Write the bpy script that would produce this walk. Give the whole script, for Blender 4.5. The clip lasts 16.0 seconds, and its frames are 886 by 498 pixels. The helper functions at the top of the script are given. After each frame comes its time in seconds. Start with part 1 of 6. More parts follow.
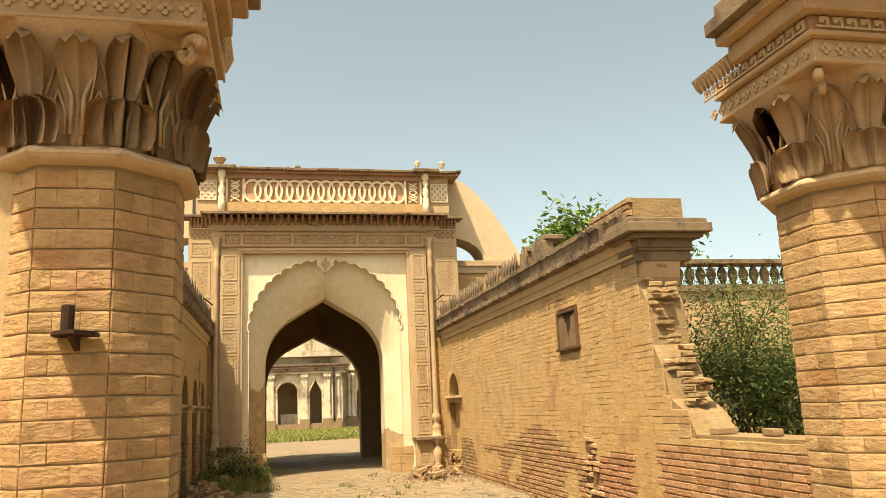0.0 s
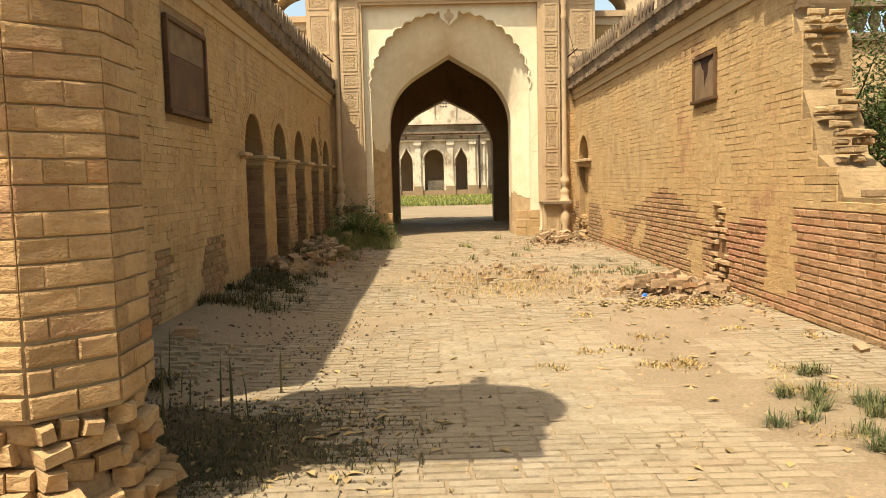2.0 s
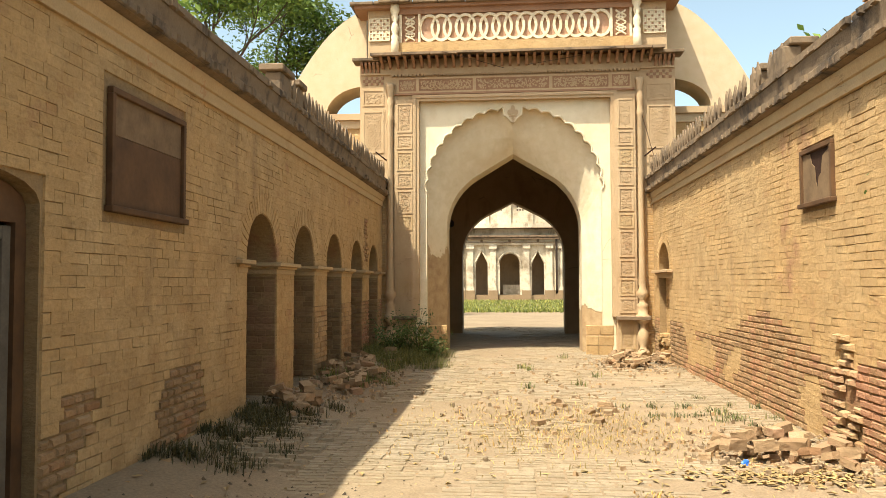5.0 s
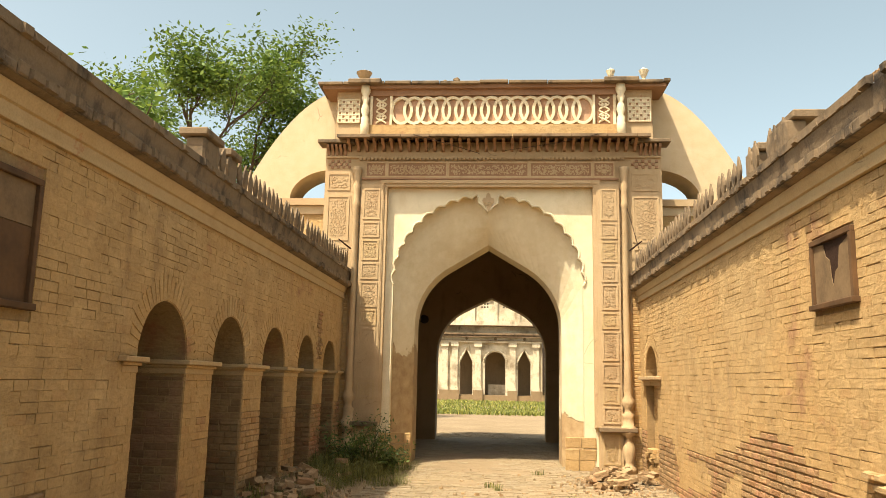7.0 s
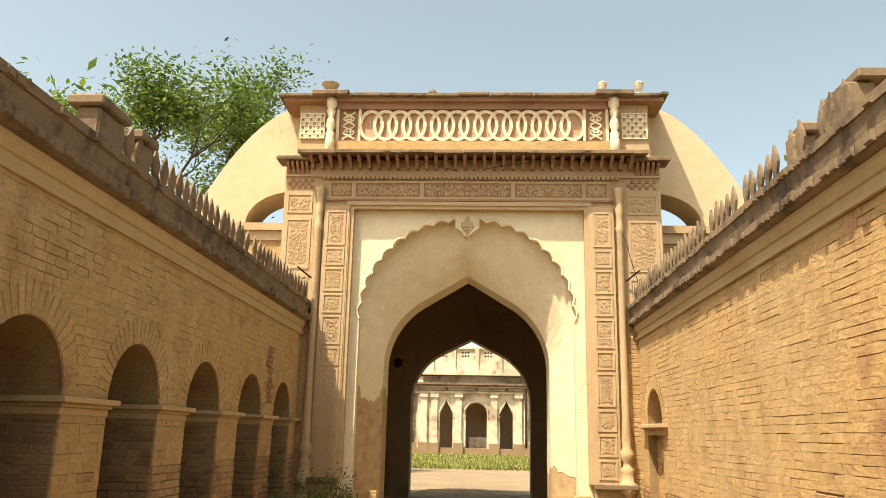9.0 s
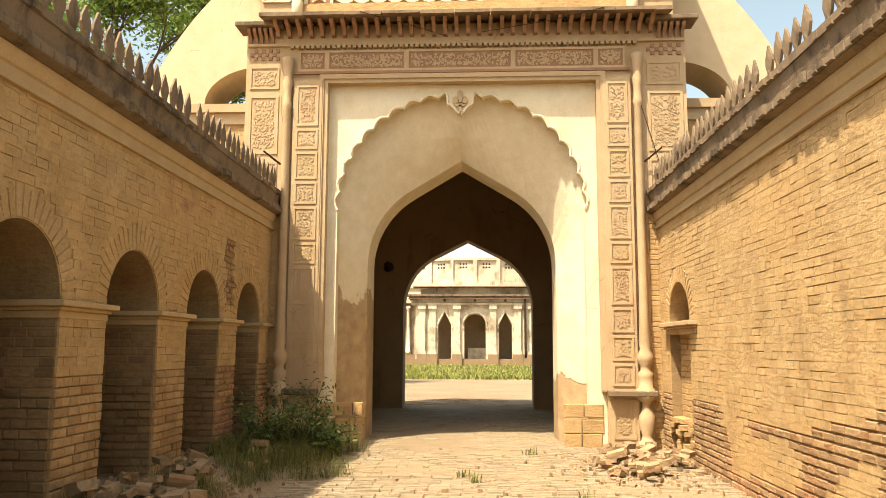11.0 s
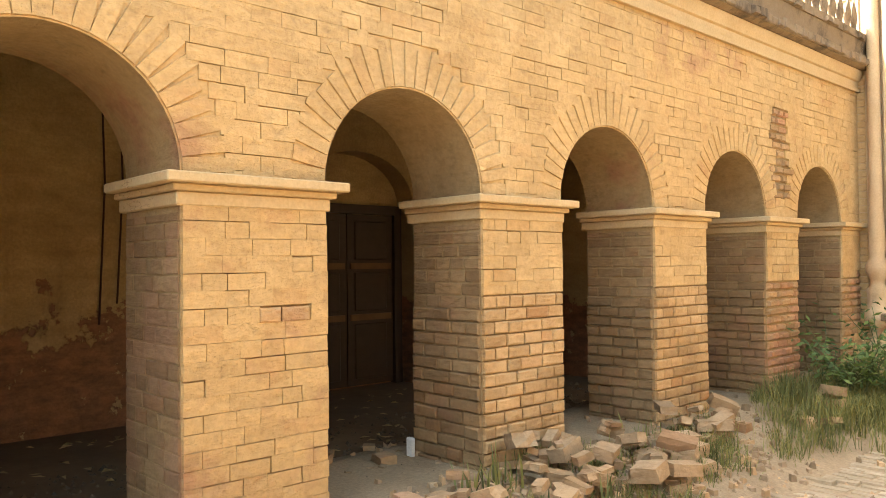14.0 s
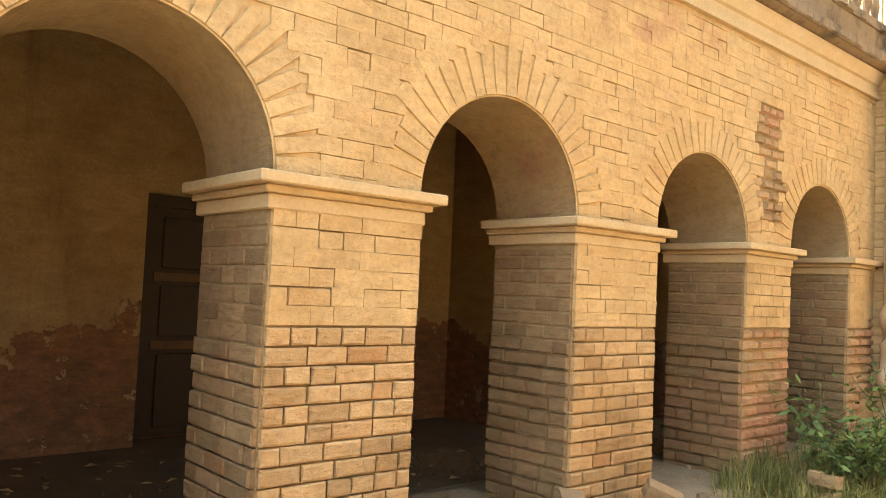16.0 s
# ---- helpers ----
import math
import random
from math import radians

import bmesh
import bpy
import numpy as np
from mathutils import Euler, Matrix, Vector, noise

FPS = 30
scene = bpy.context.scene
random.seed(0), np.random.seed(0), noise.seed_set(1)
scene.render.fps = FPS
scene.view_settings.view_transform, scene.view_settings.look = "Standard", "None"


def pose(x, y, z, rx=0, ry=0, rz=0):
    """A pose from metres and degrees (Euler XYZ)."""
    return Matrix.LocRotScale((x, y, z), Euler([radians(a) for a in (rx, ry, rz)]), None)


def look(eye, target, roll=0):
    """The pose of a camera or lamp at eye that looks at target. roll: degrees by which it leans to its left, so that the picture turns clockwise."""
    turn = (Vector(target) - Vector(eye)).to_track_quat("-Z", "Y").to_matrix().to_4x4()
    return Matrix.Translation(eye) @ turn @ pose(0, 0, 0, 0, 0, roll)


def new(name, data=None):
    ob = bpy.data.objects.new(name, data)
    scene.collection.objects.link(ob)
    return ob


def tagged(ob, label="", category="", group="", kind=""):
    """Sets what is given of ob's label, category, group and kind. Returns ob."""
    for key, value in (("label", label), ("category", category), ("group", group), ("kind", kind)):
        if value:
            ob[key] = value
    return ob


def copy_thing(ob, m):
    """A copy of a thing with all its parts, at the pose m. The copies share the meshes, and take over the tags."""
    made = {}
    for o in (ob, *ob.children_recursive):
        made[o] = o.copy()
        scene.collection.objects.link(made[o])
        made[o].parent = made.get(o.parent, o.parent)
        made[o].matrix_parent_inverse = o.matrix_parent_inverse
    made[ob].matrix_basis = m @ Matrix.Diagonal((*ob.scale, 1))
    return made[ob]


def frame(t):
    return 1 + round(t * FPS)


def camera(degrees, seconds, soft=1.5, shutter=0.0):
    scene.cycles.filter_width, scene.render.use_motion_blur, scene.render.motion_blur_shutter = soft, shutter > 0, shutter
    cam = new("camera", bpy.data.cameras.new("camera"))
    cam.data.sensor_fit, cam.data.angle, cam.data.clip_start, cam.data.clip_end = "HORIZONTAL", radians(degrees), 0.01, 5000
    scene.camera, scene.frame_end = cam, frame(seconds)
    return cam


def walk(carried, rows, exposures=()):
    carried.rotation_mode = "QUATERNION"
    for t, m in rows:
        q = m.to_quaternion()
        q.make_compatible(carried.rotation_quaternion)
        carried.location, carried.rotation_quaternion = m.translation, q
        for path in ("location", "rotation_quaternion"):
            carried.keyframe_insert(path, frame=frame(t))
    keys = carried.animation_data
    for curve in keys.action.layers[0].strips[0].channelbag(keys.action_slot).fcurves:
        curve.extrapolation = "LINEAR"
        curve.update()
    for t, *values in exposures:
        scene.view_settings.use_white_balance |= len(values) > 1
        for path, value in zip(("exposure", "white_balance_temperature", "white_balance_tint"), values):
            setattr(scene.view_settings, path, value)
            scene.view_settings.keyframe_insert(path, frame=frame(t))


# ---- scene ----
cam = camera(59.5, 16.0, soft=0.6)
PATH = [
    (0, (-0.06, -0.057, 1.539), (0.363, 1.857, 1.935), -2.6),
    (0.5, (0.21, 0.191, 1.491), (0.501, 2.148, 1.79), -1.6),
    (1, (0.436, 0.406, 1.426), (0.608, 2.396, 1.528), -1.1),
    (1.5, (0.586, 0.651, 1.367), (0.672, 2.647, 1.282), -1.2),
    (2, (0.67, 0.889, 1.349), (0.697, 2.881, 1.174), -1.3),
    (2.5, (0.785, 1.146, 1.35), (0.744, 3.137, 1.17), -1.5),
    (3, (0.875, 1.446, 1.356), (0.768, 3.434, 1.167), -1.5),
    (3.5, (0.901, 1.784, 1.384), (0.795, 3.773, 1.209), -1.7),
    (4, (0.943, 2.115, 1.423), (0.813, 4.109, 1.356), -1.4),
    (4.2, (0.97, 2.256, 1.438), (0.83, 4.251, 1.424), -1.1),
    (6.3, (1.349, 3.635, 1.581), (1.148, 5.615, 1.78), 0.4),
    (6.5, (1.375, 3.793, 1.589), (1.203, 5.771, 1.832), 0.8),
    (7, (1.441, 4.217, 1.604), (1.291, 6.183, 1.94), 1.2),
    (7.5, (1.474, 4.658, 1.61), (1.332, 6.613, 2.01), 1.3),
    (8, (1.474, 5.11, 1.612), (1.353, 7.052, 2.074), 1.3),
    (8.2, (1.483, 5.29, 1.605), (1.366, 7.225, 2.096), 1.3),
    (10.3, (1.424, 7.217, 1.429), (1.332, 9.188, 1.754), 1.2),
    (10.5, (1.429, 7.4, 1.424), (1.331, 9.375, 1.72), 1.0),
    (11, (1.481, 7.846, 1.413), (1.384, 9.828, 1.666), 0.2),
    (11.5, (1.541, 8.285, 1.403), (1.372, 10.271, 1.565), -0.1),
    (12, (1.571, 8.661, 1.378), (1.007, 10.579, 1.435), -0.3),
    (12.5, (1.607, 9.006, 1.364), (0.732, 10.805, 1.391), -0.5),
    (13, (1.625, 9.41, 1.356), (0.437, 11.018, 1.369), -0.6),
    (13.5, (1.565, 9.861, 1.361), (0.179, 11.303, 1.39), -1.2),
    (14, (1.429, 10.344, 1.363), (-0.043, 11.698, 1.404), -0.6),
    (14.5, (1.289, 10.795, 1.357), (-0.218, 12.107, 1.432), 1.4),
    (15, (1.199, 11.202, 1.349), (-0.316, 12.499, 1.498), 2.2),
    (15.5, (1.078, 11.641, 1.344), (-0.439, 12.938, 1.479), 2.6),
    (16, (0.937, 12.072, 1.342), (-0.57, 13.382, 1.451), 2.5),
]
EXPOSURES = [(0.0, 0.75, 8300, 8), (2.5, 0.74, 6850, 8), (4.0, 1.02, 6400, 6), (6.5, 0.92, 7550, 8), (8.0, 0.92, 7650, 8), (11.0, 1.12, 7500, 10), (12.0, 1.25, 7700, 13), (12.5, 1.5, 7800, 13), (13.0, 2.17, 7950, 12), (13.5, 2.6, 7200, 9), (14.0, 2.95, 6400, 6), (14.5, 3.02, 6100, 5), (16.0, 2.99, 6300, 5)]
walk(cam, [(t, look(eye, target, roll)) for t, eye, target, roll in PATH], EXPOSURES)

# ---- light ----
SUN_WAY = Vector((0.36, 0.41, -1.0)).normalized()
world = bpy.data.worlds.new("sky")
scene.world = world
world.use_nodes = True
wn = world.node_tree
sky = wn.nodes.new("ShaderNodeTexSky")
sky.sky_type, sky.sun_disc = "NISHITA", False
sky.sun_elevation = math.asin(-SUN_WAY.z)
sky.sun_rotation = math.atan2(-SUN_WAY.x, -SUN_WAY.y)
sky.air_density, sky.dust_density, sky.ozone_density = 0.6, 3.0, 0.3
haze = wn.nodes.new("ShaderNodeHueSaturation")
haze.inputs["Hue"].default_value, haze.inputs["Saturation"].default_value = 0.47, 0.75
wn.links.new(sky.outputs[0], haze.inputs["Color"])
wn.links.new(haze.outputs[0], wn.nodes["Background"].inputs["Color"])
wn.nodes["Background"].inputs["Strength"].default_value = 0.185
sun = new("sun", bpy.data.lights.new("sun", "SUN"))
sun.data.energy, sun.data.angle, sun.data.color = 4.9, radians(0.6), (1.0, 0.95, 0.86)
sun.matrix_world = look((0, 0, 30), Vector((0, 0, 30)) + SUN_WAY)

# ---- helpers of this scene ----
from mathutils.geometry import tessellate_polygon

rng = random.Random(7)


def bm_box(bm, x0, x1, y0, y1, z0, z1):
    v = [bm.verts.new(c) for c in ((x0, y0, z0), (x1, y0, z0), (x1, y1, z0), (x0, y1, z0), (x0, y0, z1), (x1, y0, z1), (x1, y1, z1), (x0, y1, z1))]
    for f in ((0, 3, 2, 1), (4, 5, 6, 7), (0, 1, 5, 4), (1, 2, 6, 5), (2, 3, 7, 6), (3, 0, 4, 7)):
        bm.faces.new([v[i] for i in f])
    return v


def bm_prism(bm, poly, axis, a, b):
    """A polygon of two coordinates, drawn out along an axis from a to b."""
    def put(p, w):
        return {"x": (w, p[0], p[1]), "y": (p[0], w, p[1]), "z": (p[0], p[1], w)}[axis]
    lo, hi = [bm.verts.new(put(p, a)) for p in poly], [bm.verts.new(put(p, b)) for p in poly]
    n = len(poly)
    for i in range(n):
        bm.faces.new((lo[i], lo[(i + 1) % n], hi[(i + 1) % n], hi[i]))
    if n <= 4:
        bm.faces.new(lo), bm.faces.new(hi)
    else:
        for tri in tessellate_polygon([[Vector((*q, 0)) for q in poly]]):
            bm.faces.new([lo[k] for k in tri]), bm.faces.new([hi[k] for k in tri])
    return lo + hi


def bm_lathe(bm, profile, cx, cy, steps=16, turn=0.0, arc=360.0):
    """Radius and height pairs turned about an upright axis."""
    rings = []
    for r, z in profile:
        ring = []
        for i in range(steps):
            a = radians(turn + arc * i / steps)
            ring.append(bm.verts.new((cx + r * math.cos(a), cy + r * math.sin(a), z)))
        rings.append(ring)
    for lo, hi in zip(rings, rings[1:]):
        for i in range(steps):
            j = (i + 1) % steps
            bm.faces.new((lo[i], lo[j], hi[j], hi[i]))
    bm.faces.new(rings[0][::-1])
    bm.faces.new(rings[-1])


def bm_loft(bm, lines):
    """Sheets between rows of points of equal length."""
    rows = [[bm.verts.new(p) for p in line] for line in lines]
    for a, b in zip(rows, rows[1:]):
        for i in range(len(a) - 1):
            bm.faces.new((a[i], a[i + 1], b[i + 1], b[i]))


def bm_tube(bm, points, radii, sides=7):
    points = [Vector(p) for p in points]
    rings = []
    for i, p in enumerate(points):
        way = (points[min(i + 1, len(points) - 1)] - points[max(i - 1, 0)]).normalized()
        side = way.cross(Vector((0.31, 0.17, 0.93))).normalized()
        up = side.cross(way)
        r = radii[i]
        rings.append([bm.verts.new(p + r * (math.cos(2 * math.pi * k / sides) * side + math.sin(2 * math.pi * k / sides) * up)) for k in range(sides)])
    for lo, hi in zip(rings, rings[1:]):
        for k in range(sides):
            bm.faces.new((lo[k], lo[(k + 1) % sides], hi[(k + 1) % sides], hi[k]))
    bm.faces.new(rings[0][::-1])
    bm.faces.new(rings[-1])


def finish(bm, smooth=False, bevel=0.0):
    bmesh.ops.recalc_face_normals(bm, faces=bm.faces)
    if bevel:
        bmesh.ops.bevel(bm, geom=[e for e in bm.edges if len(e.link_faces) == 2 and e.calc_face_angle(0) > 0.6], offset=bevel, segments=1, affect="EDGES")
    me = bpy.data.meshes.new("mesh")
    bm.to_mesh(me)
    bm.free()
    if smooth:
        me.polygons.foreach_set("use_smooth", [True] * len(me.polygons))
    return me


def part(name, bm, material, parent=None, label="", smooth=False, bevel=0.0):
    """Links a bmesh as one mesh object, under a thing where one is given."""
    me = finish(bm, smooth, bevel)
    me.materials.append(material)
    ob = new(name, me)
    if parent:
        ob.parent = parent
    if label:
        tagged(ob, label)
    return ob


def boxpart(name, material, parent, *c, bevel=0.0, label=""):
    bm = bmesh.new()
    bm_box(bm, *c)
    return part(name, bm, material, parent, label, bevel=bevel)


def thing(name, label, category, group="", kind="", at=(0, 0, 0)):
    ob = new(name)
    ob.location = at
    return tagged(ob, label, category, group, kind)


def arch_line(w, spring, rise, r1=0.85, n=10):
    """Half of a four-centred arch from the springing to the apex: distance from the axis and height."""
    r = r1 * w
    lo, hi = 0.3, 1.5
    for _ in range(40):
        m = (lo + hi) / 2
        h = r * math.sin(m) + (w - r + r * math.cos(m)) / math.tan(m)
        lo, hi = (m, hi) if h > rise else (lo, m)
    out = [(w - r + r * math.cos(m * i / n), spring + r * math.sin(m * i / n)) for i in range(n + 1)]
    x, z = out[-1]
    for i in range(1, 7):
        s = i / 6
        out.append((x * (1 - s), z + (spring + rise - z) * s))
    return out


def round_line(w, spring, n=12):
    return [(w * math.cos(math.pi / 2 * i / n), spring + w * math.sin(math.pi / 2 * i / n)) for i in range(n + 1)]


def whole(half, axis):
    """From the half of an arch: the full line, from the low side to the high side."""
    return [(axis - d, z) for d, z in half] + [(axis + d, z) for d, z in half[-2::-1]]


# ---- materials ----
class Nodes:
    def __init__(self, name):
        self.mat = bpy.data.materials.new(name)
        self.mat.use_nodes = True
        self.t = self.mat.node_tree
        self.bsdf = self.t.nodes["Principled BSDF"]
        self.co = self.t.nodes.new("ShaderNodeNewGeometry").outputs["Position"]

    def node(self, kind, **sets):
        n = self.t.nodes.new(kind)
        for k, v in sets.items():
            n.inputs[k.replace("_", " ")].default_value = v
        return n

    def link(self, a, b):
        self.t.links.new(a, b)

    def noise(self, scale, detail=4.0, rough=0.55, stretch=None):
        n = self.node("ShaderNodeTexNoise", Scale=scale, Detail=detail, Roughness=rough)
        src = self.co
        if stretch:
            m = self.node("ShaderNodeMapping")
            m.inputs["Scale"].default_value = stretch
            self.link(src, m.inputs["Vector"])
            src = m.outputs[0]
        self.link(src, n.inputs["Vector"])
        return n.outputs["Fac"]

    def ramp(self, fac, *stops):
        r = self.t.nodes.new("ShaderNodeValToRGB")
        el = r.color_ramp.elements
        el[0].position, el[0].color = stops[0][0], (*stops[0][1], 1)
        el[1].position, el[1].color = stops[-1][0], (*stops[-1][1], 1)
        for p, c in stops[1:-1]:
            e = el.new(p)
            e.color = (*c, 1)
        self.link(fac, r.inputs[0])
        return r.outputs[0]

    def mask(self, fac, lo, hi):
        m = self.node("ShaderNodeMapRange")
        m.inputs["From Min"].default_value, m.inputs["From Max"].default_value = lo, hi
        self.link(fac, m.inputs["Value"])
        return m.outputs[0]

    def mix(self, fac, a, b, mode="MIX"):
        m = self.t.nodes.new("ShaderNodeMix")
        m.data_type, m.blend_type = "RGBA", mode
        for sock, v in ((m.inputs[0], fac), (m.inputs[6], a), (m.inputs[7], b)):
            if isinstance(v, (int, float)):
                sock.default_value = v
            elif isinstance(v, tuple):
                sock.default_value = (*v, 1)
            else:
                self.link(v, sock)
        return m.outputs[2]

    def maths(self, op, a, b=0.0):
        m = self.t.nodes.new("ShaderNodeMath")
        m.operation = op
        for sock, v in ((m.inputs[0], a), (m.inputs[1], b)):
            if isinstance(v, (int, float)):
                sock.default_value = v
            else:
                self.link(v, sock)
        return m.outputs[0]

    def axis(self, i):
        s = self.t.nodes.new("ShaderNodeSeparateXYZ")
        self.link(self.co, s.inputs[0])
        return s.outputs[i]

    def done(self, colour, rough=0.9, bump=None, strength=0.4, distance=0.01, metal=0.0):
        for sock, v in ((self.bsdf.inputs["Base Color"], colour), (self.bsdf.inputs["Roughness"], rough)):
            if isinstance(v, tuple):
                sock.default_value = (*v, 1)
            elif isinstance(v, (int, float)):
                sock.default_value = v
            else:
                self.link(v, sock)
        self.bsdf.inputs["Metallic"].default_value = metal
        self.bsdf.inputs["Specular IOR Level"].default_value = 0.29
        if bump is not None:
            b = self.node("ShaderNodeBump", Strength=strength, Distance=distance)
            self.link(bump, b.inputs["Height"])
            self.link(b.outputs[0], self.bsdf.inputs["Normal"])
        return self.mat


def masonry(name, wash, worn, dark, worn_share=0.5, island=True, object_random=False, rough_bump=0.5, differ=0.75):
    """Limewash over brick: wash, worn brick showing through in patches, dark stains; each brick a little different."""
    n = Nodes(name)
    big, mid, fine = n.noise(0.55, 5), n.noise(3.2, 5, 0.6), n.noise(38, 5, 0.65)
    col = n.mix(n.mask(mid, 0.32, 0.68), tuple(c * 1.08 for c in wash), tuple(c * k for c, k in zip(wash, (0.76, 0.70, 0.62))))
    col = n.mix(n.mask(big, 0.35, 0.65), col, tuple(c * k for c, k in zip(wash, (0.98, 0.90, 0.78))))
    col = n.mix(n.maths("MULTIPLY", n.mask(n.noise(11, 6, 0.7), 0.55, 0.75), 0.55), col, tuple(c * 0.5 for c in wash))
    patch = n.mask(n.maths("ADD", n.maths("MULTIPLY", big, 0.6), n.maths("MULTIPLY", mid, 0.4)), 0.62 - 0.2 * worn_share, 0.70 - 0.2 * worn_share)
    if island or object_random:
        r = n.t.nodes.new("ShaderNodeObjectInfo").outputs["Random"] if object_random else n.t.nodes.new("ShaderNodeNewGeometry").outputs["Random Per Island"]
        tone = n.ramp(r, (0.0, (0.66, 0.62, 0.56)), (0.45, (0.95, 0.94, 0.92)), (0.88, (1.12, 1.10, 1.06)), (1.0, (0.74, 0.54, 0.42)))
        col = n.mix(differ, col, tone, "MULTIPLY")
        worn_tone = n.mix(r, worn, tuple(c * k for c, k in zip(worn, (1.35, 1.5, 1.5))))
        patch = n.maths("MULTIPLY", patch, n.mask(n.maths("ADD", r, big), 0.5, 0.9))
    else:
        worn_tone = worn
    col = n.mix(n.maths("MULTIPLY", patch, 0.8), col, worn_tone)
    drip = n.mask(n.noise(2.2, 5, 0.6, (1.0, 1.0, 0.22)), 0.58, 0.80)
    col = n.mix(n.maths("MULTIPLY", drip, 0.55), col, dark)
    col = n.mix(0.24, col, n.ramp(fine, (0.3, (0.45, 0.42, 0.38)), (0.68, (1.25, 1.25, 1.25))), "MULTIPLY")
    pits = n.mask(n.noise(95, 3, 0.6), 0.60, 0.68)
    col = n.mix(n.maths("MULTIPLY", pits, 0.07), col, tuple(c * 0.35 for c in wash))
    col = n.mix(n.maths("MULTIPLY", n.mask(n.noise(17, 6, 0.75), 0.58, 0.68), 0.12), col, tuple(c * 0.42 for c in wash))
    lumps = n.noise(13, 5, 0.6, (1, 1, 2.2))
    h = n.maths("ADD", n.maths("ADD", n.maths("MULTIPLY", mid, 0.5), n.maths("MULTIPLY", lumps, 0.75)), n.maths("MULTIPLY", fine, 0.28))
    col = n.mix(0.4, col, n.ramp(lumps, (0.32, (0.66, 0.62, 0.56)), (0.5, (1.0, 1.0, 1.0)), (0.7, (1.1, 1.1, 1.08))), "MULTIPLY")
    h = n.maths("SUBTRACT", h, n.maths("MULTIPLY", pits, 0.1))
    return n.done(col, 0.92, h, rough_bump + 0.3, 0.022)


def plaster(name, base, stain, flake, amount=0.4, grain=1.0):
    n = Nodes(name)
    big, mid, fine = n.noise(0.8 * grain, 6, 0.6), n.noise(5 * grain, 6, 0.6), n.noise(60, 4)
    col = n.mix(n.mask(mid, 0.3, 0.7), base, tuple(c * k for c, k in zip(base, (0.9, 0.88, 0.82))))
    col = n.mix(n.maths("MULTIPLY", n.mask(big, 0.5, 0.72), amount), col, stain)
    col = n.mix(n.maths("MULTIPLY", n.mask(n.noise(3.0, 6, 0.65, (1, 1, 0.25)), 0.56, 0.72), amount), col, stain)
    col = n.mix(n.maths("MULTIPLY", n.mask(n.noise(2.3, 7, 0.7), 0.66, 0.68), 0.8), col, flake)
    crack = n.node("ShaderNodeTexVoronoi", Scale=1.3)
    crack.feature = "DISTANCE_TO_EDGE"
    warp = n.mix(0.3, n.co, n.t.nodes.new("ShaderNodeTexNoise").outputs["Color"])
    n.link(warp, crack.inputs["Vector"])
    line = n.maths("MULTIPLY", n.mask(crack.outputs["Distance"], 0.007, 0.0), n.mask(n.noise(0.9, 3), 0.6, 0.63))
    col = n.mix(n.maths("MULTIPLY", line, 0.7), col, tuple(c * 0.45 for c in stain))
    col = n.mix(0.35, col, n.ramp(fine, (0.28, (0.6, 0.58, 0.55)), (0.7, (1.15, 1.15, 1.15))), "MULTIPLY")
    h = n.maths("ADD", mid, n.maths("MULTIPLY", fine, 0.3))
    return n.done(col, 0.88, h, 0.5, 0.014)


def plain(name, base, rough=0.7, vary=0.25, scale=12.0, metal=0.0, bump=0.3, island=False):
    n = Nodes(name)
    a, b = n.noise(scale, 5, 0.6), n.noise(scale * 7, 4)
    col = n.mix(n.mask(a, 0.3, 0.75), base, tuple(c * (1 - vary) for c in base))
    col = n.mix(0.3, col, n.ramp(b, (0.3, (0.65, 0.65, 0.65)), (0.7, (1.15, 1.15, 1.15))), "MULTIPLY")
    if island:
        r = n.t.nodes.new("ShaderNodeNewGeometry").outputs["Random Per Island"]
        col = n.mix(1.0, col, n.ramp(r, (0.0, (0.6, 0.62, 0.6)), (0.5, (1, 1, 1)), (1.0, (1.35, 1.25, 1.05))), "MULTIPLY")
    return n.done(col, rough, b, bump, 0.006, metal)


OCHRE, CREAM, DARK = (0.465, 0.325, 0.16), (0.71, 0.61, 0.42), (0.17, 0.105, 0.055)
RED = (0.26, 0.125, 0.065)
M_WALL = masonry("limewashed_brick", OCHRE, RED, DARK, 0.22, differ=0.26)
M_WALLCORE = masonry("wash_joints", (0.29, 0.205, 0.105), RED, DARK, 0.3, island=False)
M_WASH = masonry("smooth_limewash", OCHRE, RED, DARK, 0.15, island=False)
M_BARE = masonry("bare_brick", (0.36, 0.24, 0.13), (0.32, 0.145, 0.08), DARK, 0.6, rough_bump=0.7)
M_BRICK_OB = masonry("single_brick", (0.43, 0.29, 0.148), (0.28, 0.14, 0.075), DARK, 0.4, object_random=True, rough_bump=0.7)
M_RED_OB = masonry("single_red_brick", (0.41, 0.25, 0.14), (0.34, 0.16, 0.088), DARK, 0.6, object_random=True, rough_bump=0.7)
M_BROKEN = masonry("broken_brick", (0.41, 0.30, 0.165), (0.32, 0.18, 0.10), DARK, 0.4, rough_bump=0.7)
# bricks of the openings' sides: bare worn brick, with shade put into the darker colour
M_REVEAL = masonry("worn_shaded_reveal_brick", (0.25, 0.168, 0.088), (0.21, 0.105, 0.055), (0.12, 0.075, 0.04), 0.5, differ=0.6)
M_REVEAL_OB = masonry("single_shaded_reveal_brick", (0.26, 0.175, 0.092), (0.21, 0.108, 0.058), (0.12, 0.075, 0.04), 0.5, object_random=True)
M_MORTAR = plain("mortar", (0.33, 0.24, 0.13), 0.95)
M_CREAM = plaster("cream_plaster", CREAM, (0.52, 0.36, 0.18), (0.62, 0.50, 0.33), 0.35)
